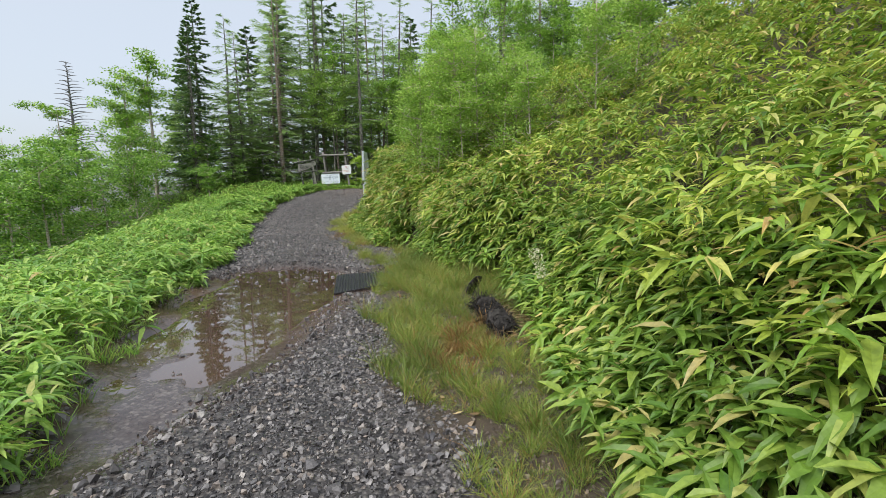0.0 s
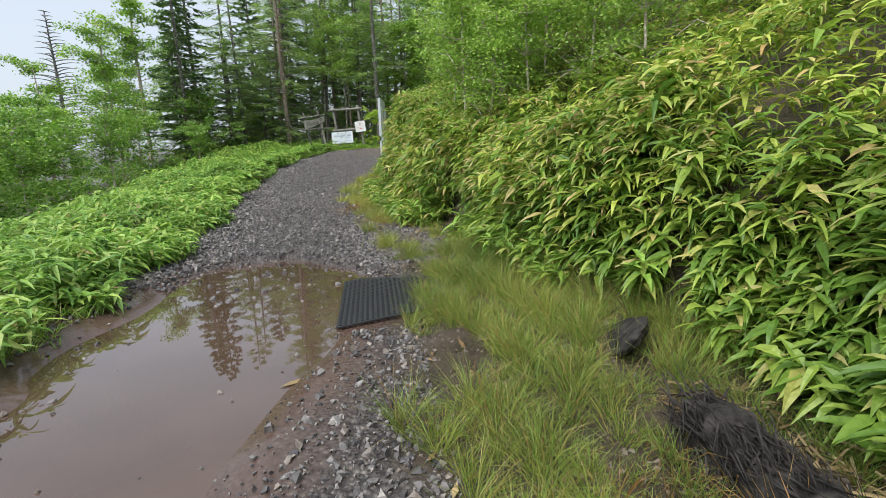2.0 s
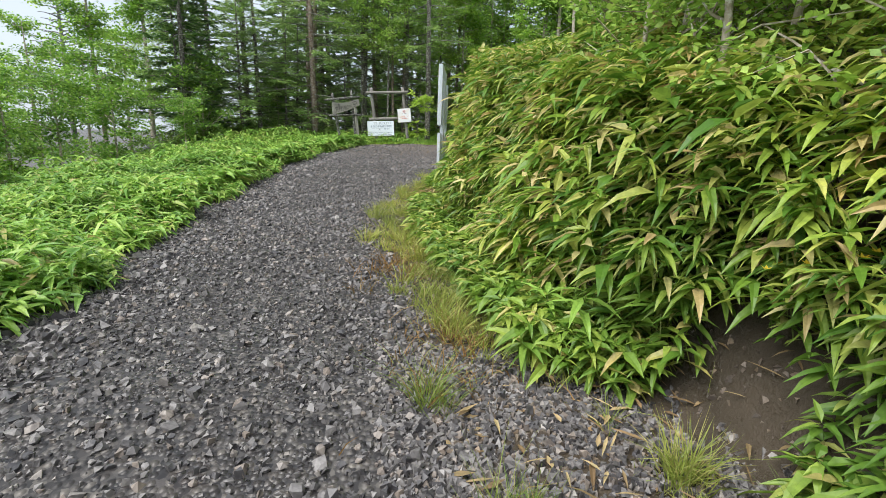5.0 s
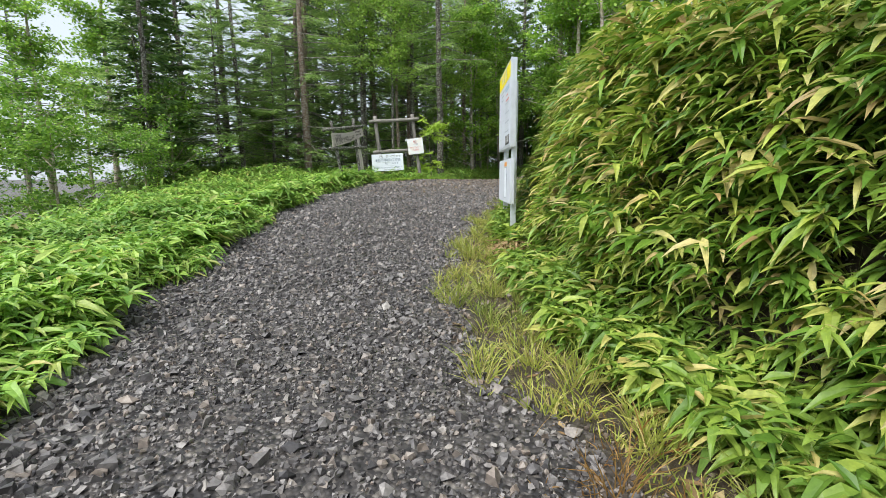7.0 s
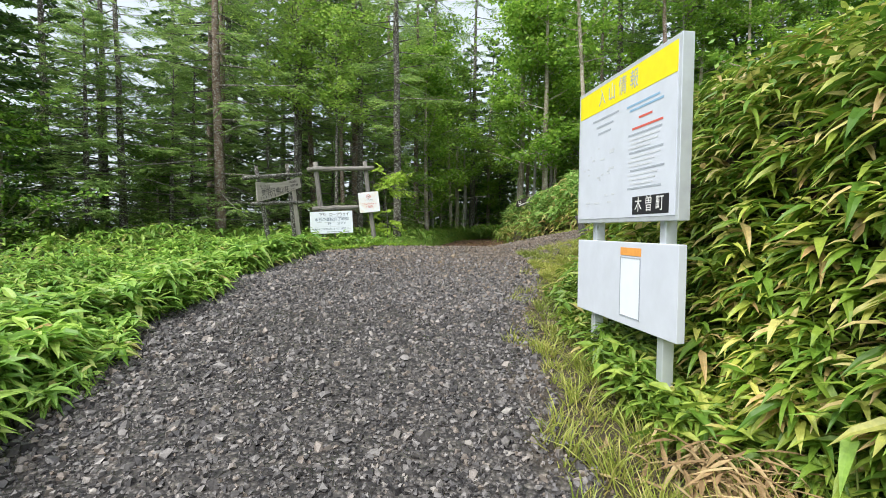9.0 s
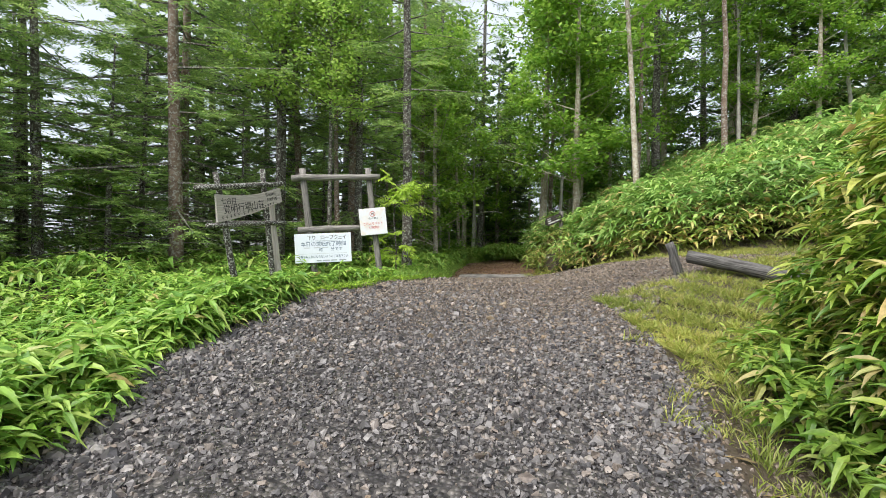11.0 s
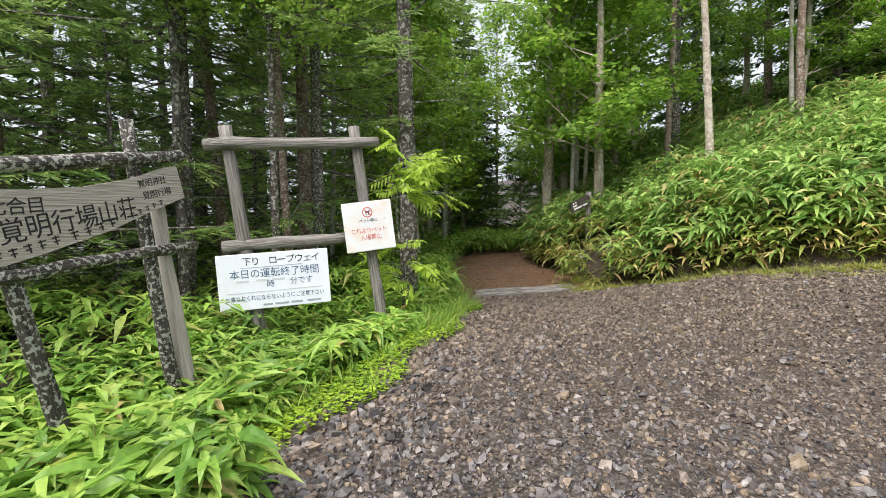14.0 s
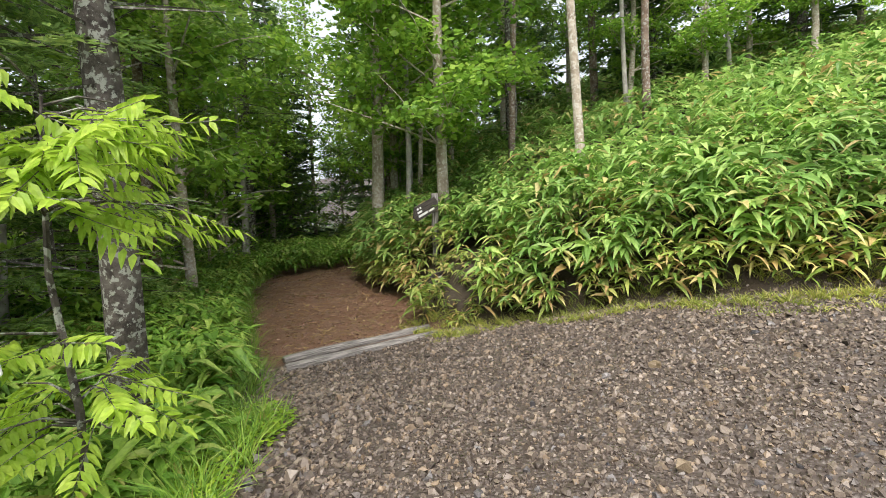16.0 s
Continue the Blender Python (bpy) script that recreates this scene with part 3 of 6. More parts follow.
x, y = scatter(15500, 0.3, 11, 1.6, 23.5, near_keep(0.05, 3.6))
back = (s_near(x, y) > 0.3 * (1 - sm(12.4, 14, y))) & ~bank_scar(x, y)
x, y = x[back], y[back]
x2, y2 = scatter(16000, 0.3, 5.0, 9.0, 23.0, near_keep(0.0, 1.3))
back = (s_near(x2, y2) > 0.26 * (1 - sm(12.4, 14, y2))) & ~bank_scar(x2, y2)
x2, y2 = x2[back], y2[back]
far_up = s_near(x, y) > 1.5
stuff("bamboo_grass_bank_top", bamboo(x[far_up], y[far_up], 0.5, 9, 0.16, 0.42, True, 1.15), [M_SASA], "dense yellow-green bamboo grass above the road bank", "bamboo grass")
xs, ys = x, y
x, y = x[~far_up], y[~far_up]
stuff("bamboo_grass_bank", bamboo(x, y, 0.5, 13, 0.155, 0.42, True, 1.12), [M_SASA], "dense yellow-green bamboo grass with dry edges on a steep bank", "bamboo grass")
stuff("bamboo_grass_wall", bamboo(x2, y2, 0.5 + 0.1 * sm(13, 14.5, y2) * (1 - sm(17.6, 18.6, y2)), 11, 0.165, 0.8, True, 1.15), [M_SASA_DRY_SHADED], "drooping bamboo grass with many dry tan leaves on the bank's face", "bamboo grass")
yh = rng.uniform(12.6, 18.4, 420)
xh = along(TOE, yh) + rng.uniform(0.05, 0.75, 420)
stuff("bamboo_grass_overhang", bamboo(xh, yh, 0.6, 8, 0.21, 0.8, True, 1.1), [M_SASA_DRY_SHADED], "long pale bamboo leaves hanging over the bank's face", "bamboo grass")
y3 = np.concatenate([rng.uniform(3.2, 22.5, 2700), rng.uniform(12.6, 19.5, 2300)])
w3 = rng.uniform(0, 1, len(y3))
x3 = np.where(y3 < 12.6, along(TOE, y3) + np.where(y3 < 6.0, -0.25, -0.1) + 0.55 * w3, along(RIGHT, y3) + (along(TOE, y3) - along(RIGHT, y3)) * (0.5 + 0.95 * w3))
free = (np.hypot(x3 - 0.38, y3 - 18.0) > 0.36) & ~((x3 < 4.56) & (y3 > 6.55) & (y3 < 8.4)) & ~bank_scar(x3, y3) & ((y3 < 8.4) | (y3 > 9.0) | (x3 > 4.3))
x3, y3 = x3[free], y3[free]
yf = rng.uniform(3.0, 10.5, 1500)
xf = along(TOE, yf) + rng.uniform(0.12, 0.9, 1500)
keep_f = ~((xf < 4.56) & (yf > 6.55) & (yf < 8.4))
x3, y3 = np.concatenate([x3, xf[keep_f]]), np.concatenate([y3, yf[keep_f]])
stuff("bamboo_grass_foot", bamboo(x3, y3, 0.24, 7, 0.16, 0.5, True, 1.25), [M_SASA_FOOT_SHADED], "low bamboo grass at the bank's foot", "bamboo grass")
stuff("bamboo_stems_bank", stems(xs, ys, 0.5), [M_STEM], "thin green stems of bamboo grass on the bank", "stems")
x, y = scatter(17000, 2, 18, 0, 24, near_keep(3.6, 13))
stuff("bamboo_grass_upper", bamboo(x, y, 0.55, 9, 0.20, 0.5, False), [M_SASA], "bamboo grass covering the upper hillside", "bamboo grass")


def left_keep(lo, hi):
    return lambda x, y: (s_left(x, y) > lo + 0.12 * np.sin(2.3 * y) + 0.1 * np.sin(5.1 * y)) & (s_left(x, y) < hi) & (y < 28.2)


x, y = scatter(17000, -6.5, 3, 2, 28.2, left_keep(0.05, 2.0))
edge_free = (y < 24.6) | (s_left(x, y) > 0.38)
x, y = x[edge_free], y[edge_free]
xa, ya = scatter(10000, -6.0, -1.5, 15.0, 27.0, left_keep(0.1, 2.2))
edge_free = (ya < 24.6) | (s_left(xa, ya) > 0.38)
x, y = np.concatenate([x, xa[edge_free]]), np.concatenate([y, ya[edge_free]])
inner = s_left(x, y) > 0.9
stuff("bamboo_grass_shelf_back", bamboo(x[inner], y[inner], np.where(y[inner] > 25.4, 0.27, 0.37), 9, 0.19, 0.4, False, 1.15), [M_SASA_LEFT], "fresh green bamboo grass at the back of the shelf", "bamboo grass")
x, y = x[~inner], y[~inner]
stuff("bamboo_grass_shelf", bamboo(x, y, np.where(y > 25.4, 0.26, 0.36), 9, 0.17 + 0.035 * sm(15, 19, y), 0.4, True, 1.2), [M_SASA_LEFT], "fresh green bamboo grass on the level shelf beside the road", "bamboo grass")
x, y = scatter(10500, -11, 2, 2, 28.4, left_keep(2.0, 7.0))
stuff("bamboo_grass_slope", bamboo(x, y, 0.42, 6, 0.26, 0.3, False), [M_SASA_LEFT], "green bamboo grass sloping away below the road", "bamboo grass")


def far_keep(lo, hi):
    return lambda x, y: (s_far(x, y) > lo) & (s_far(x, y) < hi)


x, y = scatter(12500, 0.9, 11, 23.5, 38, far_keep(0.12, 2.0))
clear = ((np.abs(x - 1.9) < 0.5) & (y > 29.4) & (y < 30.7)) | (np.hypot(x - 2.1, y - 31.1) < 0.4) | ((np.abs(x - 1.75 - 0.3 * (y - 30)) < 0.45) & (y > 29.4) & (y < 31.0))
x, y = x[~clear], y[~clear]
x4, y4 = scatter(14000, 0.9, 10, 23.5, 37, far_keep(-0.02, 0.75))
clear = ((np.abs(x4 - 1.9) < 0.36) & (y4 > 29.3) & (y4 < 30.6)) | ((np.abs(x4 - 1.8 - 0.3 * (y4 - 30)) < 0.28) & (y4 > 29.3) & (y4 < 31.1))
stuff("bamboo_grass_skirt", bamboo(x4, y4, np.where(clear, 0.10, 0.42), 8, np.where(clear, 0.10, 0.18), 0.7, True, 1.2), [M_SASA_EDGE], "low bamboo grass with dry tan leaves at the rise's foot", "bamboo grass")
front = s_far(x, y) < 0.9
stuff("bamboo_grass_rise", bamboo(x[~front], y[~front], 0.8, 10, 0.21, 0.5, False, 1.4), [M_SASA_FAR], "tall green bamboo grass on the rise", "bamboo grass")
x, y = x[front], y[front]
stuff("bamboo_grass_trailside", bamboo(x, y, 0.76, 12, 0.20, 0.5, True, 1.4), [M_SASA_FAR], "tall dark bamboo grass beside the forest trail", "bamboo grass")
x, y = scatter(8000, 0.9, 18, 23.5, 40, far_keep(2.0, 11))
stuff("bamboo_grass_hill", bamboo(x, y, 0.8, 7, 0.28, 0.4, False, 1.25), [M_SASA_FAR], "bamboo grass under the trees on the rise", "bamboo grass")
x, y = scatter(8500, -20, 12, 28.3, 50, lambda x, y: (s_left(x, y) > 0.3) & (s_left(x, y) < 19))
stuff("bamboo_grass_forest", bamboo(x, y, 0.45, 5, 0.30, 0.3, False), [M_SASA_LEFT], "dark bamboo grass on the forest floor", "bamboo grass")

x, y = scatter(5200, -2.5, 6, 33.8, 41, lambda x, y: (x > along(LEFT, y) - 0.6) & (x < along(TRAIL_R, y) + 0.4) & (y > 34.6 + 0.5 * np.clip(x - 0.4, 0, 4)))
stuff("bamboo_grass_trail_end", bamboo(x, y, 0.5, 7, 0.22, 0.3, False, 1.2), [M_SASA_LEFT], "green bamboo grass where the trail bends out of sight", "bamboo grass")

x, y = scatter(9000, -4.5, 2, 28.6, 36, lambda x, y: (s_left(x, y) > 0.15) & (s_left(x, y) < 2.3))
stuff("bamboo_grass_trail_left", bamboo(x, y, 0.42, 7, 0.19, 0.4, False, 1.2), [M_SASA_LEFT], "fresh green bamboo grass along the forest trail", "bamboo grass")


def grass(x, y, length, width, lean, mat, name, label, tuft=0.25):
    """Grass blades in loose tufts at x, y."""
    # blades lean out of their tufts
    tx, ty = np.round(x / tuft) * tuft, np.round(y / tuft) * tuft
    pull = rng.uniform(0, 0.6, len(x))
    ox = (np.sin(tx * 127.1 + ty * 311.7) * 43758.5 % 1 - 0.5) * tuft
    oy = (np.sin(tx * 269.5 + ty * 183.3) * 43758.5 % 1 - 0.5) * tuft
    x2, y2 = x + (tx + ox - x) * pull, y + (ty + oy - y) * pull
    P = np.stack([x2, y2, H(x2, y2) - 0.01], -1)
    D = np.stack([(x - tx) * 2.2 + rng.normal(0, lean, len(x)), (y - ty) * 2.2 + rng.normal(0, lean, len(x)), np.ones(len(x))], -1)
    tall = 0.65 + 0.45 * np.sin(tx * 13.1 + ty * 7.7)
    stuff(name, blade_arrays(P, D, length * tall * rng.uniform(0.5, 1.15, len(x)), width, rng.uniform(0.1, 0.75, len(x))), [mat], label, "grass")


def strip(n, y0, y1, lo, hi, keep=None):
    """Points between two lines that run along the road."""
    y = rng.uniform(y0, y1, n)
    a, b2 = lo(y), hi(y)
    x = a + (b2 - a) * rng.uniform(0, 1, n)
    k = keep(x, y) if keep else np.ones(n, bool)
    return x[k], y[k]


verge_lo = lambda y: along(RIGHT, y) + 0.05 + 0.14 * np.sin(4 * y) + 0.08 * np.sin(9 * y)
verge_hi = lambda y: along(TOE, y) + 0.5
bare = lambda x, y: (np.sin(1.9 * y + 2 * x) + 0.6 * np.sin(4.3 * y - x) > np.where(y < 10.3, -1.7, 0.2)) & ~((y > 10.9) & (y < 12.7) & (x < 3.05 - 0.5 * (y - 11.6)) & (np.sin(7 * x) * np.sin(5 * y) < 0.75)) & ~bank_scar(x, y) & ~((x < 2.72) & (y > 8.75) & (y < 10.35)) & (((x - 3.05) / 0.28) ** 2 + ((y - 8.2) / 0.5) ** 2 > 1)
vg = strip(100000, 2.6, 12.6, verge_lo, lambda y: along(TOE, y) + 0.35, bare)
open_ = ~((np.abs(vg[0] - 4.3 + 0.22 * (vg[1] - 6.8)) < 0.13) & (vg[1] > 6.3) & (vg[1] < 7.45)) & ~((np.abs(vg[0] - 4.1) < 0.1) & (np.abs(vg[1] - 8.0) < 0.22))
low_ = np.where((vg[0] > 3.75) & (vg[1] < 7.6), 0.55, 1.0)
grass(vg[0][open_], vg[1][open_], (0.37 * low_)[open_], 0.0032, 0.3, M_GRASS, "verge_grass", "fine olive grass tufts along the road's edge", 0.17)
tq = np.random.default_rng(19)
gx_ = np.concatenate([tq.normal(2.4, 0.24, 5200), tq.normal(2.05, 0.10, 500), tq.normal(2.6, 0.05, 350), tq.normal(2.35, 0.07, 300), tq.normal(1.6, 0.14, 1200)])
gy_ = np.concatenate([tq.normal(12.95, 0.14, 5200), tq.normal(11.45, 0.09, 500), tq.normal(11.95, 0.06, 350), tq.normal(11.35, 0.06, 300), tq.normal(13.6, 0.3, 1200)])
grass(gx_, gy_, 0.30, 0.0042, 0.22, M_GRASS_LIGHT, "fresh_grass_tufts", "soft bright green grass tufts on the bare verge", 0.2)
bf = strip(24000, 12.9, 24.0, verge_lo, lambda y: np.maximum(along(TOE, y), verge_lo(y)) + 0.3)
grass(*bf, np.where(bf[1] > 19.8, 0.16, 0.26), 0.007, 0.3, M_GRASS_LIGHT, "bank_foot_grass", "short yellow-green grass at the foot of the bank")
grass(*strip(25000, 2.5, 28.5, lambda y: along(LEFT, y) - 0.8, lambda y: along(LEFT, y) + 0.02 + 0.12 * np.sin(3 * y) + 0.08 * np.sin(7 * y)), 0.24, 0.008, 0.3, M_SASA_LEFT, "shelf_edge_grass", "bright green grass along the shelf's edge")
fx, fy = scatter(160000, 0.95, 8, 23.5, 30, lambda x, y: (s_far(x, y) > -0.44 - 0.09 * np.sin(5 * y) - 0.05 * np.sin(3 * x)) & (s_far(x, y) < 0.25))
grass(fx[:30000], fy[:30000], 0.13, 0.008, 0.4, M_GRASS_LIGHT, "trailside_grass", "short yellow-green grass strip below the bamboo grass", 0.15)
grass(*strip(20000, 26.5, 37, lambda y: along(LEFT, y) - 1.5, lambda y: along(LEFT, y) + 0.05), 0.40, 0.007, 0.3, M_SASA_LEFT, "trail_edge_grass", "long soft grass beside the forest trail")
bx = 0.7 + 4.3 * rng.uniform(0, 1, 26000) ** 1.5
by = 22.3 + 0.25 * np.clip(bx - 0.8, 0, 2) + rng.uniform(-0.3, 2.1, len(bx))
# fallen leaves on the trail and along the verge
n = 2600
ly = np.concatenate([rng.uniform(29.6, 38, 2300), rng.uniform(5, 22, 300)])
lx = np.where(ly > 29, along(LEFT, ly) + rng.uniform(0, 1, n) * (along(TRAIL_R, ly) - along(LEFT, ly)), along(RIGHT, ly) + rng.uniform(-0.05, 0.7, n))
stuff("fallen_leaves", kite_arrays(np.stack([lx, ly, H(lx, ly) + 0.015], -1), np.stack([rng.normal(size=n), rng.normal(size=n), rng.normal(0, 0.15, n)], -1), rng.uniform(0.05, 0.14, n), rng.uniform(0.02, 0.035, n)), [M_DRY], "dry brown leaves fallen on the ground", "leaves")
grass(bx, by, 0.15, 0.008, 0.4, M_GRASS_LIGHT, "bend_grass", "short yellow-green grass inside the road's bend", 0.15)

ey = rng.uniform(9, 24.6, 2400)
ex = along(LEFT, ey) - rng.uniform(-0.08, 0.5, len(ey)) + 0.12 * np.sin(3 * ey)
stuff("bamboo_grass_shelf_edge", bamboo(ex, ey, 0.17, 6, 0.15, 0.6, True, 1.2), [M_SASA_LEFT], "low fresh bamboo grass spilling over the shelf's edge", "bamboo grass")
ex, ey = scatter(7000, -5.2, -0.9, 24.0, 28.3, lambda x, y: (s_left(x, y) > 0.3 + 0.1 * np.sin(4 * y)) & (s_left(x, y) < 2.2))
stuff("bamboo_grass_frame", bamboo(ex, ey, 0.25, 4, 0.18, 0.5, True, 1.1), [M_SASA_LEFT], "fresh low bamboo grass below the trailhead frame", "bamboo grass")
# litter where the bank's foot has slipped
n = 130
dx, dy = rng.normal(2.62, 0.3, n), rng.normal(12.05, 0.45, n)
stuff("slip_litter", leaf_arrays(np.stack([dx, dy, H(dx, dy) + rng.uniform(0.005, 0.05, n)], -1), np.stack([rng.normal(size=n), rng.normal(size=n), rng.normal(0, 0.2, n)], -1), rng.uniform(0.06, 0.2, n), rng.uniform(0.008, 0.026, n), rng.uniform(0, 0.3, n)), [M_DRY], "dry bamboo leaves and straw on the slipped bank's foot", "dry leaves")
# low ground cover beside the frame
n = 8500
cy = rng.uniform(24.6, 28.4, n)
cx = along(LEFT, cy) - rng.uniform(-0.12, 0.55, n) + 0.1 * np.sin(5 * cy)
cp = np.stack([cx, cy, H(cx, cy) + rng.uniform(0.01, 0.09, n)], -1)
stuff("ground_cover", kite_arrays(cp, np.stack([rng.normal(size=n), rng.normal(size=n), rng.normal(0, 0.25, n)], -1), rng.uniform(0.02, 0.05, n), rng.uniform(0.015, 0.035, n)), [M_CLOVER], "low bright yellow-green ground cover at the road's edge", "ground cover")

# gravel: angular stones, joined
CHIP_V = np.array([(math.cos(a), math.sin(a), z) for z in (-0.5, 0.5) for a in (0.3, 2.3, 4.4)]) * np.array([0.55, 0.55, 1])
CHIP_V[3:, :2] *= 0.66
CHIP_F = np.array([(3, 4, 5), (0, 1, 4), (0, 4, 3), (1, 2, 5), (1, 5, 4), (2, 0, 3), (2, 3, 5)])


def stone_arrays(x, y, size, BV=CHIP_V, BF=CHIP_F):
    n, k = len(x), len(BV)
    V = BV[None] * (1 + rng.uniform(-0.4, 0.3, (n, k, 3))) + rng.uniform(-0.12, 0.12, (n, k, 3))
    V *= (size[:, None] * np.stack([rng.uniform(0.8, 1.4, n), rng.uniform(0.7, 1.05, n), rng.uniform(0.5, 0.95, n)], -1))[:, None]
    a, b2 = rng.uniform(0, 6.3, n)[:, None], rng.normal(0, 0.45, n)[:, None]
    vx, vy, vz = V[..., 0], V[..., 1], V[..., 2]
    vx, vz = vx * np.cos(b2) - vz * np.sin(b2), vx * np.sin(b2) + vz * np.cos(b2)
    vx, vy = vx * np.cos(a) - vy * np.sin(a), vx * np.sin(a) + vy * np.cos(a)
    V = np.stack([vx + x[:, None], vy + y[:, None], vz + (H(x, y) + size * 0.12)[:, None]], -1)
    return V.reshape(-1, 3), (BF[None] + k * np.arange(n)[:, None, None]).reshape(-1, 3)


def gravel_keep(x, y):
    wear = 0.55 + 0.45 * np.sin(1.1 * x + 0.35 * y) * np.sin(0.6 * y + 1)
    r = on_road(x, y)
    edge = np.exp(-np.clip(r, 0, 9) / 0.5)
    return (r > -0.12) & (y < 29.4) & (rng.uniform(0, 1, len(x)) < 0.5 * wear + 0.4 + 0.6 * edge) & (puddle_e(x, y) + 0.25 * np.sin(5 * x + 3 * y) > np.where(y > 9.8, rng.uniform(0.85, 1.4, len(x)), np.where(x < along(POOL, y), rng.uniform(1.2, 6.5, len(x)), rng.uniform(0.9, 3.2, len(x))) * sm(4.4, 6.8, y))) & (rng.uniform(0, 1, len(x)) > 0.85 * wet_track(x, y)) & (s_near(x, y) < 0.3) & ~((x > 1.8) & (x < 3.0) & (y > 8.85) & (y < 10.4))


x, y = scatter(400000, -4, 7, 3.0, 29.4, gravel_keep)
xe, ye = scatter(110000, -4, 7, 21, 29.4, gravel_keep)
x, y = np.concatenate([x, xe]), np.concatenate([y, ye])
size = np.clip(rng.lognormal(np.log(0.021), 0.42, len(x)), 0.010, 0.07)
size = size * (1 + 0.75 * np.exp(-np.clip(-s_left(x, y), 0, 9) / 0.35))
bend = y + 0.5 * x + rng.normal(0, 1.6, len(x)) > 23.5
tmp = bmesh.new()
bmesh.ops.create_icosphere(tmp, subdivisions=1, radius=0.5)
ICO_V = np.array([v.co[:] for v in tmp.verts])
ICO_F = np.array([[v.index for v in f.verts] for f in tmp.faces])
tmp.free()
xg, yg, sg_ = x[~bend], y[~bend], size[~bend]
round_ = (rng.uniform(0, 1, len(xg)) < 0.4) & (sg_ > 0.024)
stuff("gravel_stones", stone_arrays(xg[round_], yg[round_], np.minimum(sg_[round_] * 1.2, 0.075), ICO_V, ICO_F), [M_STONE], "blunt wet grey stones in the road's gravel", "gravel")
stuff("gravel", stone_arrays(xg[~round_], yg[~round_], sg_[~round_]), [M_STONE], "wet grey crushed gravel lying on the road", "gravel")
xb, yb, sb_ = x[bend], y[bend], size[bend]
coarse = (rng.uniform(0, 1, len(xb)) < 0.4) & (sb_ > 0.025)
stuff("gravel_lumps", stone_arrays(xb[coarse], yb[coarse], np.minimum(sb_[coarse] * 1.05, 0.06), ICO_V, ICO_F), [M_STONE_BROWN], "larger brownish stones in the gravel at the bend", "gravel")
stuff("gravel_bend", stone_arrays(xb[~coarse], yb[~coarse], sb_[~coarse] * 0.85), [M_STONE_BROWN], "brownish wet gravel at the road's bend", "gravel")

vx, vy = strip(19000, 4, 22, lambda y: along(RIGHT, y) - 0.05, lambda y: along(TOE, y) + 0.3)
pick = rng.uniform(0, 1, len(vx)) < np.where((vy > 10.8) & (vy < 12.6), 1.0, 0.35)
pick &= ~((vx < 3.0) & (vy > 8.85) & (vy < 10.4))
vx, vy = vx[pick], vy[pick]
stuff("verge_stones", stone_arrays(vx, vy, rng.uniform(0.012, 0.04, len(vx))), [M_STONE_BROWN], "small brown stones and debris on the verge", "gravel")

sx2, sy2 = strip(9000, 10.6, 12.9, lambda y: along(RIGHT, y) - 0.3, lambda y: along(TOE, y) + 0.1, lambda x, y: ~((x > 1.8) & (y < 10.7)))
stuff("slip_stones", stone_arrays(sx2, sy2, rng.uniform(0.016, 0.05, len(sx2))), [M_STONE], "dark wet stones spread below the slipped bank", "gravel")
ty = rng.uniform(29.6, 38, 5000)
tx = along(LEFT, ty) + rng.uniform(0, 1, len(ty)) * (along(TRAIL_R, ty) - along(LEFT, ty))
stuff("trail_debris", stone_arrays(tx, ty, rng.uniform(0.01, 0.028, len(ty))), [M_STONE_TRAIL], "small red-brown clods and chips on the forest trail", "debris")

# larger stones: in the puddle and about the road, each on its own
STONES = []
for k in range(6):
    v, f = stone_arrays(np.zeros(1), np.full(1, 500.0), np.ones(1), ICO_V, ICO_F)
    v = v - v.mean(0)
    STONES.append((np_mesh("stone", v, f, [M_STONE]), np_mesh("stone", v, f, [M_STONE_BROWN])))


def stone(x, y, s, brown=0):
    ob = new("stone", STONES[int(rng.integers(6))][brown])
    ob.parent = ground
    ob.matrix_basis = pose(x, y, max(float(H(x, y)), -0.006) + s * 0.12, 0, 0, float(rng.uniform(0, 360))) @ Matrix.Diagonal((s, s, s, 1))


for k in range(60):
    a, r_ = rng.uniform(0, 6.28), rng.uniform(0.2, 1.1) ** 0.5
    py = 8.4 + 2.7 * r_ * math.sin(a)
    stone(float(along(POOL, py) + along(POOL_W, py) * r_ * math.cos(a)), py, float(rng.uniform(0.02, 0.05)))
for k in range(30):
    py = rng.uniform(9.4, 11.2)
    stone(float(along(POOL, py)) + rng.uniform(-0.9, 0.8), py, float(rng.uniform(0.03, 0.085)))
for k in range(200):
    py = rng.uniform(12, 29)
    lo_x, hi_x = float(along(LEFT, py)), min(float(along(RIGHT, py)), 5.0)
    px = rng.uniform(lo_x - 0.1, hi_x + 0.1) if k % 3 else (lo_x + abs(rng.normal(0, 0.35)) if k % 2 else hi_x - abs(rng.normal(0, 0.3)))
    if py + 0.5 * px > 31 or s_far(np.float64(px), np.float64(py)) > -0.1:
        continue
    stone(px, py, float(rng.uniform(0.035, 0.08)), int(py + 0.5 * px > 23))

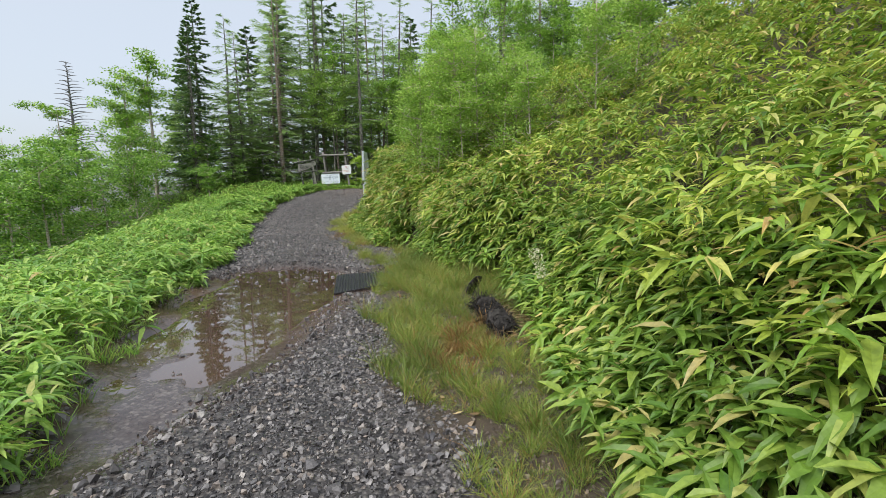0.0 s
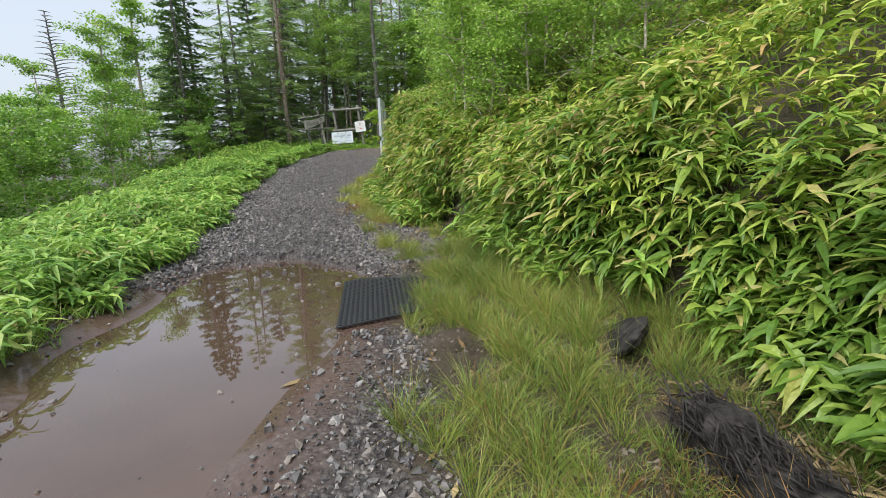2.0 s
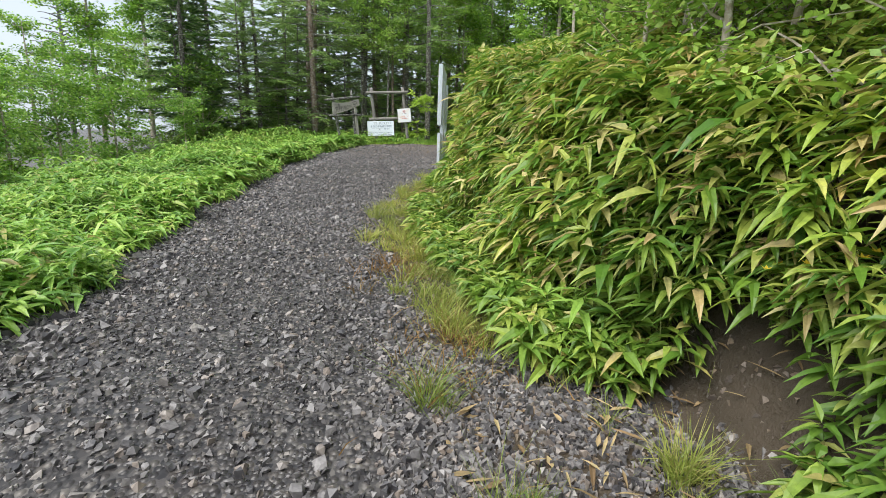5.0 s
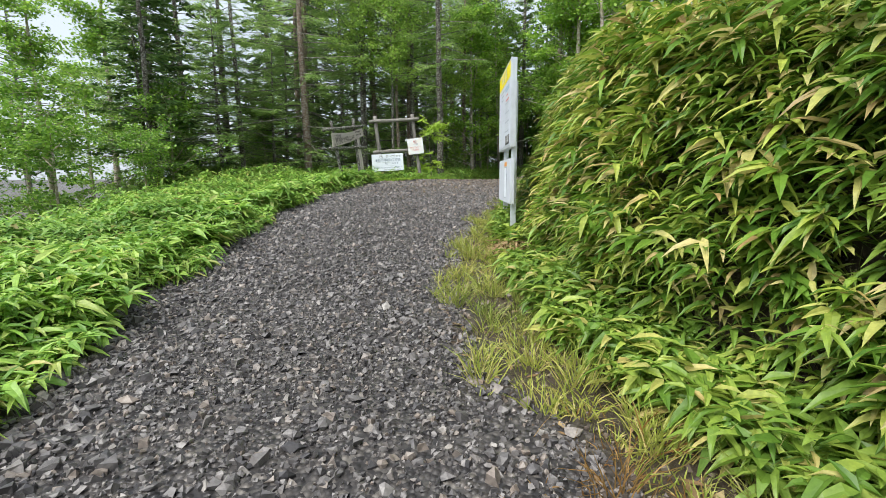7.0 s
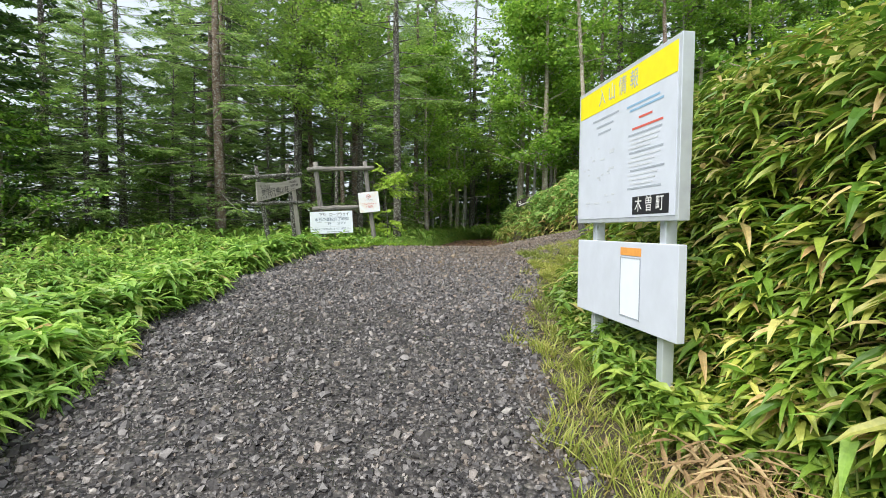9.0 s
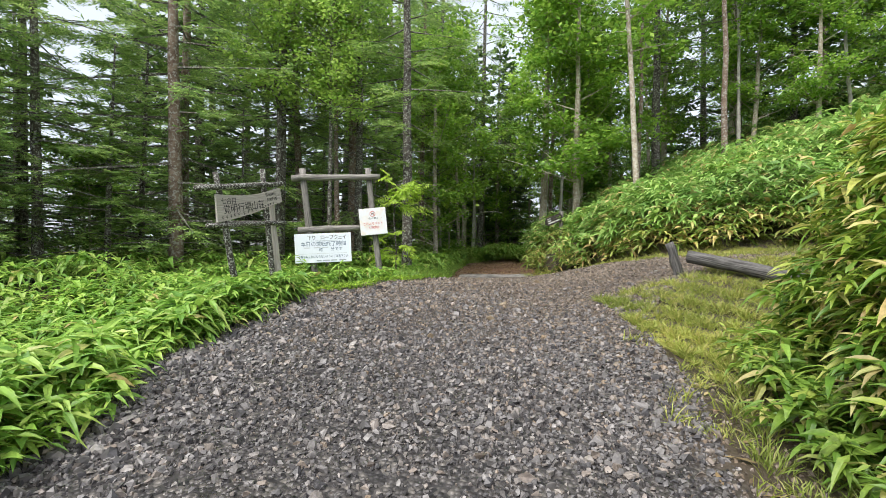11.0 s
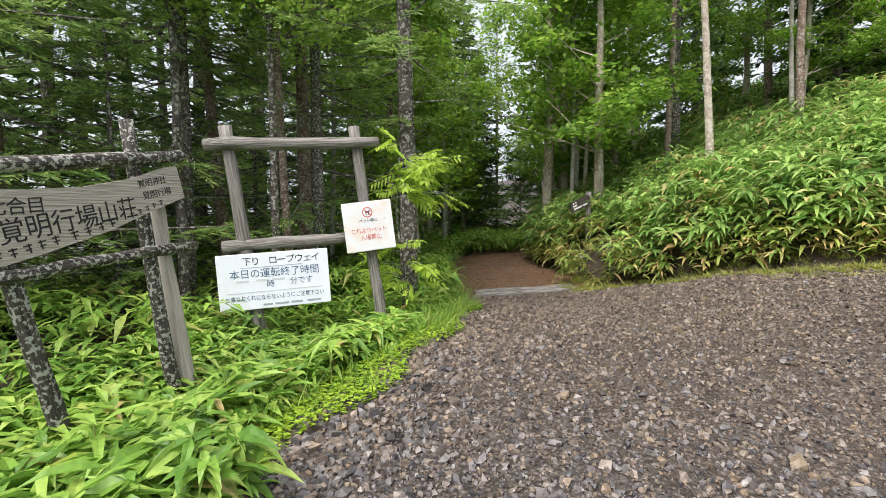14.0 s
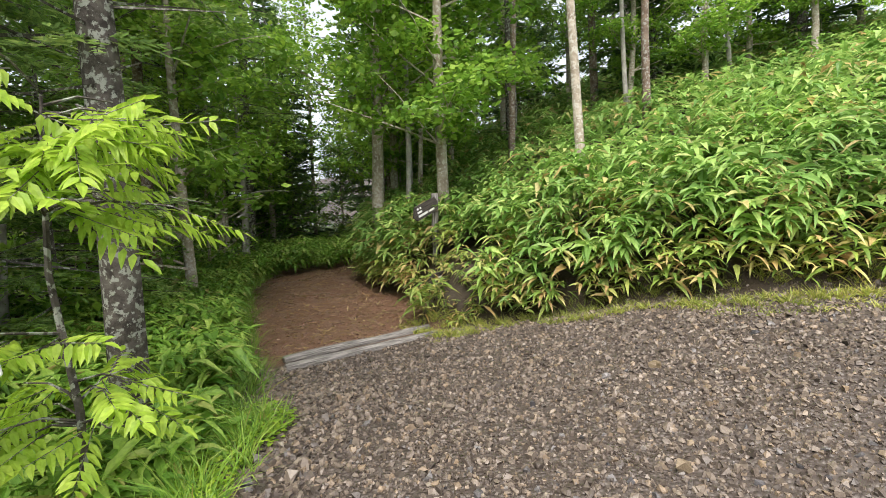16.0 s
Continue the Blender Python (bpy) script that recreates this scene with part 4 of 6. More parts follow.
for px, py, sz in ((-0.48, 24.19, 0.10), (-1.36, 23.1, 0.09), (0.39, 25.33, 0.10), (0.43, 26.11, 0.10), (1.3, 26.8, 0.09), (-0.7, 23.6, 0.09), (-1.2, 25.1, 0.08)):
    ob = new("stone", STONES[int(rng.integers(6))][1].copy())
    ob.data.materials.clear()
    ob.data.materials.append(M_STONE_TAN)
    ob.parent = ground
    ob.matrix_basis = pose(px, py, float(H(px, py)) + sz * 0.15, 0, 0, float(rng.uniform(0, 360))) @ Matrix.Diagonal((sz, sz, sz, 1))

# ---------------------------------------------------------------- trees
def conifer(seed, h, r0, start, spread, n_branch, per, needle=M_NEEDLE, bark=M_BARK, fine=0):
    q = np.random.default_rng(seed)
    thing = new("conifer_tree")
    t = np.linspace(0, 1, 11)
    bend = np.cumsum(q.normal(0, 0.012 * h / 10, (11, 2)), 0)
    pts = np.concatenate([bend, (t * h - 0.3)[:, None]], 1)
    rad = r0 * (1 - t) ** 0.8 + 0.012
    part("trunk", np_mesh("trunk", *tube_arrays(pts, rad, 9, q, 0.07), [bark], None, True), None, thing, "rough grey-brown trunk with pale lichen")
    sticks, P, D, L, W = [], [], [], [], []
    for i in range(n_branch):
        u = start + (1 - start) * (i + q.uniform(0, 0.9)) / n_branch
        az = i * 2.4 + q.normal(0, 0.35)
        ln = spread * ((1 - u) / (1 - start)) ** 0.75 * q.uniform(0.65, 1.15) + 0.18
        o = np.array([np.interp(u, t, pts[:, 0]), np.interp(u, t, pts[:, 1]), u * h - 0.3])
        pitch = q.uniform(-0.32, 0.12) + 0.35 * (u > 0.85)
        d = np.array([math.cos(az), math.sin(az), pitch])
        s = np.linspace(0, 1, 2)[:, None]
        line = o + d * ln * s + np.array([0, 0, 1.0]) * ln * (-0.16 * s + 0.16 * s ** 2)
        sticks.append(tube_arrays(line, np.linspace(0.012 + 0.007 * ln, 0.004, 2), 3))
        m = int(per * (0.45 + 0.55 * ln / spread)) + 4
        k = q.uniform(0.16, 1.0, m) ** 0.8
        base = o + d * ln * k[:, None] + np.array([0, 0, 1.0]) * ln * (-0.16 * k + 0.16 * k ** 2)[:, None]
        side = np.array([-math.sin(az), math.cos(az), 0.0])
        sg = np.where(q.uniform(size=m) < 0.5, -1, 1)[:, None]
        dirs = d * q.uniform(0.35, 1.0, m)[:, None] + side * sg * q.uniform(0.4, 1.0, m)[:, None] + np.stack([q.normal(0, 0.12, m), q.normal(0, 0.12, m), q.normal(-0.05, 0.22, m)], -1)
        tl = q.uniform(0.24, 0.55, m) * (1.15 - 0.55 * k) * (0.65 + 0.25 * ln)
        if not fine:
            P.append(base)
            D.append(dirs)
            L.append(tl)
            W.append(q.uniform(0.07, 0.14, m))
            continue
        # every twig carries two rows of short needle tufts
        dirs = unit(dirs)
        across = np.cross(dirs, np.array([0, 0, 1.0]))
        for j in range(fine):
            f = (j + 0.5) / fine
            for sgn in (-1, 1):
                P.append(base + dirs * (tl * f)[:, None] - np.array([0, 0, 0.12]) * (tl * f * f)[:, None])
                D.append(dirs * 0.75 + across * sgn * (1.05 - 0.5 * f) + q.normal(0, 0.12, (m, 3)))
                L.append(tl * (0.36 - 0.14 * f))
                W.append(q.uniform(0.018, 0.03, m))
    for i in range(14):
        u, az, ln = q.uniform(0.08, start + 0.05), q.uniform(0, 6.3), q.uniform(0.4, 1.2)
        o = np.array([np.interp(u, t, pts[:, 0]), np.interp(u, t, pts[:, 1]), u * h - 0.3])
        d = np.array([math.cos(az), math.sin(az), q.uniform(-0.4, 0.1)])
        sticks.append(tube_arrays(o + d * ln * np.linspace(0, 1, 3)[:, None], [0.014, 0.009, 0.004], 3))
    tagged(part("branchwork", np_mesh("branchwork", *join_arrays(sticks), [M_BARK]), None, thing), kind="stuff")
    P, D, L, W = (np.concatenate(a) for a in (P, D, L, W))
    part("crown", np_mesh("crown", *kite_arrays(P, D, L, W, q.normal(0, 0.35, (len(P), 3)) + np.array([0, 0, 1.0]), 0.5), [needle]), None, thing, "layered dark green needle sprays")
    return thing


def broadleaf(seed, h, r0, start, spread, n_leaf, leaf, leaf_material=M_BROAD, bark=M_BIRCH, lean=0.0, name="broadleaf_tree"):
    q = np.random.default_rng(seed)
    thing = new(name)
    t = np.linspace(0, 1, 10)
    bend = np.cumsum(q.normal(0, 0.02 * h / 10, (10, 2)), 0) + lean * h * t[:, None] * np.array([1, 0.3])
    pts = np.concatenate([bend, (t * h - 0.3)[:, None]], 1)
    part("trunk", np_mesh("trunk", *tube_arrays(pts, r0 * (1 - t) ** 0.7 + 0.008, 8, q, 0.06), [bark], None, True), None, thing, "slender pale trunk")
    sticks, tips = [], []
    for i in range(int(16 + h * 1.6)):
        u = start + (1 - start) * q.uniform(0, 1) ** 0.9
        az, ln = i * 2.4 + q.normal(0, 0.4), spread * (1 - 0.55 * u) * q.uniform(0.5, 1.1)
        o = np.array([np.interp(u, t, pts[:, 0]), np.interp(u, t, pts[:, 1]), u * h - 0.3])
        d = np.array([math.cos(az), math.sin(az), q.uniform(0.1, 0.9)])
        s = np.linspace(0, 1, 4)[:, None]
        line = o + d * ln * s + q.normal(0, 0.04, (4, 3)) * s
        sticks.append(tube_arrays(line, np.linspace(0.01 + 0.008 * ln, 0.004, 4), 3))
        for j in range(3):
            b0 = line[q.integers(1, 4)]
            e = b0 + np.array([q.normal(0, 0.4), q.normal(0, 0.4), q.normal(0.05, 0.22)]) * (0.4 + 0.35 * ln)
            sticks.append(tube_arrays(np.stack([b0, e]), [0.007, 0.003], 3))
            tips += [b0 * 0.5 + e * 0.5, e, e]
    tagged(part("branchwork", np_mesh("branchwork", *join_arrays(sticks), [bark]), None, thing), kind="stuff")
    tips = np.array(tips)
    c = tips[q.integers(0, len(tips), n_leaf)] + q.normal(0, 1, (n_leaf, 3)) * np.array([0.22, 0.22, 0.10]) * (0.5 + 0.045 * h)
    d = np.stack([q.normal(size=n_leaf), q.normal(size=n_leaf), q.normal(-0.25, 0.4, n_leaf)], -1)
    ll = leaf * q.uniform(0.6, 1.3, n_leaf)
    part("crown", np_mesh("crown", *kite_arrays(c, d, ll, ll * 0.62, q.normal(0, 0.5, (n_leaf, 3)) + np.array([0, 0, 1.0])), [leaf_material]), None, thing, "loose light green leaves with gaps")
    return thing


def place(master, x, y, s=1.0, rz=0.0, tilt=0.0, sz=None, first=None):
    m = pose(x, y, float(H(x, y)), tilt, tilt * 0.5, rz) @ Matrix.Diagonal((s, s, sz or s, 1))
    return copy_thing(master, m)


def plant(masters, spots, label, category, group):
    """Copies of the masters at rows of x, y, height factor."""
    q = random.Random(label)
    for i, (x, y, s) in enumerate(spots):
        ob = place(masters[i % len(masters)], x, y, s, q.uniform(0, 360), q.uniform(-2, 2))
        tagged(ob, label, category, group)


def drop_masters(masters):
    for m in masters:
        for o in (*m.children_recursive, m):
            bpy.data.objects.remove(o)


FIR = [conifer(1, 12, 0.13, 0.08, 2.3, 110, 58), conifer(2, 13, 0.14, 0.12, 2.1, 110, 58), conifer(3, 11, 0.12, 0.06, 2.4, 110, 58)]
NEAR_FIR = [conifer(4, 11, 0.125, 0.12, 2.6, 60, 23, M_NEEDLE_NEAR, M_BARK_RED, 8), conifer(5, 11.5, 0.11, 0.15, 2.4, 60, 23, M_NEEDLE_NEAR, M_BARK, 8), conifer(6, 10, 0.10, 0.09, 2.4, 60, 23, M_NEEDLE_NEAR, M_BARK, 8)]
YOUNG_FIR = [conifer(9, 5, 0.055, 0.03, 1.8, 50, 26, M_NEEDLE_NEAR, M_BARK, 8)]
plant(YOUNG_FIR, [(-6.7, 26.9, 0.85), (-7.8, 25.9, 1.0), (-6.9, 28.2, 1.0), (-8.5, 27.4, 1.1), (-5.2, 28.9, 0.75), (-9.4, 25.0, 1.0), (-4.0, 31.4, 0.8), (-2.3, 31.0, 0.7)],
      "young fir with dense low sprays among bamboo grass", "tree", "young firs")
TALL_FIR = [conifer(7, 14, 0.13, 0.28, 2.0, 62, 20, M_NEEDLE_NEAR, M_BARK, 7), conifer(8, 13, 0.10, 0.34, 1.8, 60, 20, M_NEEDLE_NEAR, M_BARK_RED, 7)]
BROAD = [broadleaf(21, 7, 0.09, 0.2, 2.0, 9000, 0.115), broadleaf(22, 8, 0.09, 0.24, 1.9, 9000, 0.115), broadleaf(23, 6, 0.07, 0.1, 1.9, 8000, 0.115)]
THIN = [broadleaf(31, 10, 0.065, 0.4, 1.5, 3000, 0.15, M_BROAD, M_BIRCH, 0.03), broadleaf(32, 11, 0.075, 0.45, 1.6, 3000, 0.15, M_BROAD, M_BARK_RED), broadleaf(33, 9, 0.05, 0.4, 1.3, 2600, 0.15, M_BROAD, M_DEAD, -0.05)]
BUSH = [broadleaf(41, 2.6, 0.03, 0.03, 1.3, 5200, 0.085, M_BUSH, name="bush"), broadleaf(42, 3.4, 0.035, 0.05, 1.4, 5600, 0.085, M_BUSH, name="bush")]
SAPLING = [broadleaf(61, 3.3, 0.02, 0.16, 0.85, 5200, 0.06, M_SAPLING, M_BIRCH, 0.04, "sapling"), broadleaf(62, 2.7, 0.018, 0.12, 0.8, 4600, 0.06, M_SAPLING, M_BIRCH, -0.05, "sapling")]
plant(SAPLING, [(3.0, 13.35, 0.95), (3.35, 12.75, 0.8), (3.55, 13.9, 1.05), (4.0, 12.6, 0.85), (4.3, 13.4, 1.0), (2.75, 14.3, 0.9), (3.2, 15.0, 1.0), (4.8, 12.6, 0.9), (2.6, 15.6, 0.85), (5.3, 11.7, 0.8), (4.1, 14.8, 1.05), (5.2, 13.4, 0.9), (6.4, 11.4, 0.8), (3.6, 16.3, 0.9), (2.9, 17.0, 0.8), (7.3, 12.2, 0.9)],
      "slender leafy sapling standing in bamboo grass on the bank", "sapling", "saplings on the bank")

plant(FIR, [(1.2, 43.0, 0.9), (-0.7, 41.2, 0.85), (2.9, 41.0, 0.7), (-6.3, 36.5, 1.2), (-9.2, 37, 1.1), (-4.4, 38.5, 1.1), (-7.9, 33.0, 0.9), (2.6, 44, 0.9), (0.4, 47.5, 1.0), (9.5, 32, 0.7), (12.5, 30, 0.8), (-12, 50, 1.1), (-8, 52, 1.2), (-3, 53, 1.1), (2, 52, 1.2), (6, 54, 1.1), (10, 51, 1.2), (15, 53, 1.2), (19, 48, 1.1), (23, 43, 1.1), (-18, 48, 1.1), (4, 47, 1.0), (9, 46, 1.0), (-10.8, 35, 1.05), (-12.5, 38, 1.0), (-11.2, 29.2, 0.85), (-16.5, 36, 0.9), (-14.5, 33.5, 0.8), (-1, 45, 1.1), (7, 42, 1.1), (10.5, 38, 1.0), (14, 36, 1.1), (20, 38, 1.0), (15, 31, 0.9), (-9.6, 25.6, 0.6), (13, 47, 1.2), (-4, 46, 0.9), (-8.8, 24.4, 0.62), (-15, 41, 0.9)],
      "tall dark green fir with drooping branches at the forest edge", "tree", "firs of the forest")
plant(NEAR_FIR, [(-5.8, 27.35, 0.95), (-8.3, 33.6, 1.2), (-4.6, 36, 1.2), (-7.4, 30.4, 0.9), (-8.6, 27.6, 0.8), (-6.6, 33.0, 1.0), (-2.0, 35.4, 0.95), (-7.4, 26.4, 0.7), (-4.85, 30.1, 0.95), (-3.05, 30.0, 0.9)],
      "dark fir with layered drooping sprays behind the trailhead signs", "tree", "firs by the trailhead")
plant(TALL_FIR, [(-4.5, 29.1, 0.9), (-4.2, 30.0, 0.85), (-2.82, 29.4, 0.7), (-6.4, 29.0, 1.0), (-1.71, 28.3, 0.8), (-2.2, 33.5, 1.0), (-0.9, 36, 1.0), (-1.3, 33.4, 0.85), (1.2, 39, 1.05), (4.6, 37, 1.0), (6.2, 33.6, 1.0), (8.6, 33, 1.0), (-7.4, 37.5, 1.0), (11.8, 33.5, 1.0), (-5, 41, 1.1)],
      "tall conifer with a bare lichen-spotted lower trunk", "tree", "conifers of the forest")
plant(THIN, [(3.55, 29.25, 1.0), (2.8, 34.0, 0.9), (2.8, 32.75, 0.95), (3.9, 34.2, 0.8), (5.98, 29.9, 0.95), (-0.7, 34.6, 0.9), (4.0, 41.8, 1.0), (4.9, 32.2, 0.9), (7.3, 31.2, 0.95), (0.1, 36.7, 0.95), (-1.4, 39.3, 1.0), (9.6, 30.2, 0.9), (6.6, 36, 1.0), (-3.2, 28.9, 0.75), (-2.7, 30.9, 0.85), (8.2, 38, 1.0)],
      "thin bare-stemmed young tree with a light crown", "tree", "young trees of the forest")
plant(BROAD, [(8.8, 30.4, 0.8), (10.4, 29, 0.8), (12.2, 27.6, 0.8), (15, 27, 0.9), (-13.94, 28.8, 1.2), (-16.5, 30.5, 1.15), (-18.2, 27.5, 1.0), (-12, 24.5, 0.85), (-14.8, 23, 0.9), (-17, 20.5, 0.9), (-20, 24, 1.0), (-11, 20.5, 0.65), (2.95, 31.9, 1.2), (2.5, 33.4, 1.3), (-0.95, 32.4, 1.1), (4.2, 36, 1.15), (0.4, 38.5, 1.1), (5.0, 34.5, 1.0), (7.2, 35, 1.1), (9.3, 34.6, 1.05), (11, 30.5, 1.0), (13.4, 29, 1.0), (-24, 30, 1.0), (-24, 20, 1.0), (2.2, 40.5, 1.0), (5.4, 39.5, 1.1), (-0.9, 42, 1.0), (8, 31.6, 0.8), (6.6, 38.8, 0.8)],
      "light green broadleaved tree with an open crown", "tree", "broadleaved trees")
plant(BUSH, [(1.6, 40.6, 1.5), (0.2, 41.4, 1.4), (3.4, 42.2, 1.5), (3.6, 21.2, 0.9), (4.8, 20.6, 1.0), (6.0, 19.7, 0.9), (5.6, 22, 1.1), (7, 41, 1.2), (9.5, 41.5, 1.2), (5.4, 42.6, 1.2), (11.5, 43, 1.3), (12.6, 39, 1.1), (14.6, 41, 1.2), (-8, 40, 1.1), (-2.6, 41.6, 1.1), (0.6, 42.6, 1.0), (-9.2, 22.0, 1.1), (-10.5, 18.5, 1.2), (-9.0, 15.6, 1.1), (-11.5, 23.4, 1.3), (-8.4, 24.6, 1.0), (-12.6, 16.0, 1.4), (-8.3, 12.4, 1.0), (-14, 18, 1.5), (-16.5, 24, 1.5), (-13, 13, 1.4), (-18, 17, 1.6), (-11, 10, 1.2), (8.2, 20.8, 1.0), (6.4, 20.2, 0.8), (10, 22.3, 1.2), (12.4, 24, 1.2), (7.4, 16.5, 0.7), (-0.4, 34.9, 0.8), (-1.9, 34.4, 0.9), (-2.4, 31.6, 0.8), (-4.8, 33.6, 0.9), (-7.0, 27.0, 0.7), (-8.6, 29.2, 0.9), (-0.9, 38.4, 0.9), (2.9, 43.4, 1.0), (-6, 36.6, 1.0), (-10.4, 33, 1.0), (4.6, 36.4, 0.8), (6.4, 38.2, 0.9), (-3.6, 38.4, 1.0), (-6.4, 12.6, 0.9), (-7.6, 14.8, 1.0), (-7.9, 17.4, 1.0), (-9.4, 13.4, 1.2), (-6.2, 10.2, 0.8), (-8.2, 9.4, 1.1), (-10.2, 16, 1.3), (-8.6, 19.8, 0.9), (-12, 20, 1.4), (-6.6, 21.4, 0.55)],
      "leafy light green bush among bamboo grass", "bush", "bushes")
GLOW = [broadleaf(51, 6.5, 0.06, 0.55, 2.2, 7000, 0.085, M_GLOW, M_BARK)]
plant(GLOW, [(-4.4, 28.7, 1.0), (-3.3, 28.4, 0.9), (-2.0, 32.2, 1.0), (-0.9, 33.3, 0.8)], "slender tree with bright yellow-green leaves by the trailhead", "tree", "bright young trees")
drop_masters(GLOW + YOUNG_FIR + SAPLING + NEAR_FIR + FIR + TALL_FIR + THIN + BROAD + BUSH)


def bare_tree(x, y, h, r, seed, mat, n, name, label, top_only=0.25):
    q = np.random.default_rng(seed)
    thing = tagged(new(name), label, "dead tree")
    thing.matrix_basis = pose(x, y, float(H(x, y)))
    t = np.linspace(0, 1, 9)
    pts = np.concatenate([np.cumsum(q.normal(0, 0.02, (9, 2)), 0), (t * h - 0.3)[:, None]], 1)
    part("trunk", np_mesh("trunk", *tube_arrays(pts, r * (1 - t) ** 0.7 + 0.008, 7, q, 0.06), [mat], None, True), None, thing)
    for i in range(n):
        u = top_only + (1 - top_only) * (i + q.uniform(0, 1)) / n
        az, ln = i * 2.4 + q.normal(0, 0.3), (1.05 - u) * h * 0.33 * q.uniform(0.6, 1.1) + 0.15
        o = np.array([np.interp(u, t, pts[:, 0]), np.interp(u, t, pts[:, 1]), u * h - 0.3])
        s = np.linspace(0, 1, 4)[:, None]
        line = o + np.array([math.cos(az), math.sin(az), 0.38]) * ln * s + np.array([0, 0, -0.28]) * ln * s ** 2
        part("branch", np_mesh("branch", *tube_arrays(line, np.linspace(0.034, 0.008, 4), 4), [mat]), None, thing)


bare_tree(-21.1, 31.95, 11.9, 0.16, 5, M_DEADTREE, 110, "dead_tree", "bare grey dead conifer above the green trees", 0.35)
bare_tree(3.95, 34.6, 8.3, 0.07, 6, M_DEAD, 5, "dead_tree", "pale broken bare trunk standing in the forest", 0.3)
bare_tree(0.75, 37.2, 5.5, 0.09, 9, M_DEAD, 4, "dead_tree", "pale bare dead trunk beside the trail", 0.3)


# ---------------------------------------------------------------- timber, signs
def put(ob, parent, m):
    """Hangs ob under parent at the world pose m."""
    ob.parent = parent
    w = parent.matrix_basis.copy()
    if parent.parent:
        w = parent.parent.matrix_basis @ w
    ob.matrix_basis = w.inverted() @ m
    return ob


def axis_pose(p0, p1):
    """A pose at p0 whose x axis points to p1."""
    d = Vector(p1) - Vector(p0)
    return Matrix.Translation(p0) @ d.to_track_quat("X", "Z").to_matrix().to_4x4()


def log_part(name, p0, p1, r0, r1, mat, parent, seed=0, sides=10, label=""):
    q = np.random.default_rng(seed)
    n = 8
    ln = (Vector(p1) - Vector(p0)).length
    pts = np.stack([np.linspace(0, ln, n), q.normal(0, r0 * 0.08, n), q.normal(0, r0 * 0.08, n)], -1)
    V, F = tube_arrays(pts, np.linspace(r0, r1, n) * q.uniform(0.94, 1.06, n), sides, q, 0.06)
    ob = part(name, np_mesh(name, V, F, [mat], None, True), None, None, label)
    return put(ob, parent, axis_pose(p0, p1))


def board_pose(left, right, up=(0, 0, 1)):
    """x along the board to the reader's right, y up, z towards the reader; origin at the left end."""
    x = (Vector(right) - Vector(left)).normalized()
    z = x.cross(Vector(up)).normalized()
    y = z.cross(x)
    return Matrix.Translation(left) @ Matrix((x, y, z)).transposed().to_4x4()


def glyph_mesh(body, size):
    cu = bpy.data.curves.new("character", "FONT")
    cu.body, cu.size, cu.align_y = body, size, "CENTER"
    cu.extrude, cu.resolution_u = 0.0008, 3
    tmp = new("tmp_text", cu)
    bpy.context.view_layer.update()
    me = bpy.data.meshes.new_from_object(tmp.evaluated_get(bpy.context.evaluated_depsgraph_get()))
    bpy.data.objects.remove(tmp)
    return me


def text_part(body, size, mat, parent, m, stretch=1.0, align="LEFT"):
    """A line of writing, each character a mesh of its own."""
    whole = np.array([v.co[:] for v in glyph_mesh(body, size).vertices])
    lo, hi = whole[:, 0].min(), whole[:, 0].max()
    step, x0 = (hi - lo) / len(body), -(hi - lo) / 2 if align == "CENTER" else 0.0
    for i, ch in enumerate(body):
        if ch == " ":
            continue
        me = glyph_mesh(ch, size)
        me.materials.clear()
        me.materials.append(mat)
        put(part("character", me, None), parent, m @ Matrix.Diagonal((stretch, 1, 1, 1)) @ Matrix.Translation((x0 + step * i, 0, 0)))


def bar_part(x, y, w, h, mat, parent, m, name="lettering", d=0.0012):
    bm = bmesh.new()
    box(bm, x + w / 2, y, d / 2, w, h, d)
    return put(part(name, bm, mat), parent, m)


def panel_part(name, w, h, d, mat, parent, m, bev=0.004, label=""):
    bm = bmesh.new()
    box(bm, w / 2, -h / 2, -d / 2, w, h, d, bev)
    return put(part(name, bm, mat, None, label), parent, m)


# frame of round posts with two boards
fr = tagged(new("trailhead_frame"), "weathered grey timber frame in grass at the trailhead", "sign frame")
fr.matrix_basis = pose(-2.8, 27, float(H(-2.8, 27)))
log_part("post", (-3.20, 26.98, 0.7), (-3.50, 26.98, 3.08), 0.062, 0.055, M_TIMBER, fr, 1)
log_part("post", (-2.10, 27.05, 0.8), (-2.385, 27.05, 3.12), 0.058, 0.05, M_TIMBER, fr, 2)
log_part("top_beam", (-3.66, 26.93, 2.905), (-2.16, 27.0, 2.975), 0.058, 0.05, M_TIMBER, fr, 3)
log_part("cross_beam", (-3.55, 26.95, 2.02), (-2.44, 27.0, 2.08), 0.055, 0.05, M_TIMBER, fr, 4)

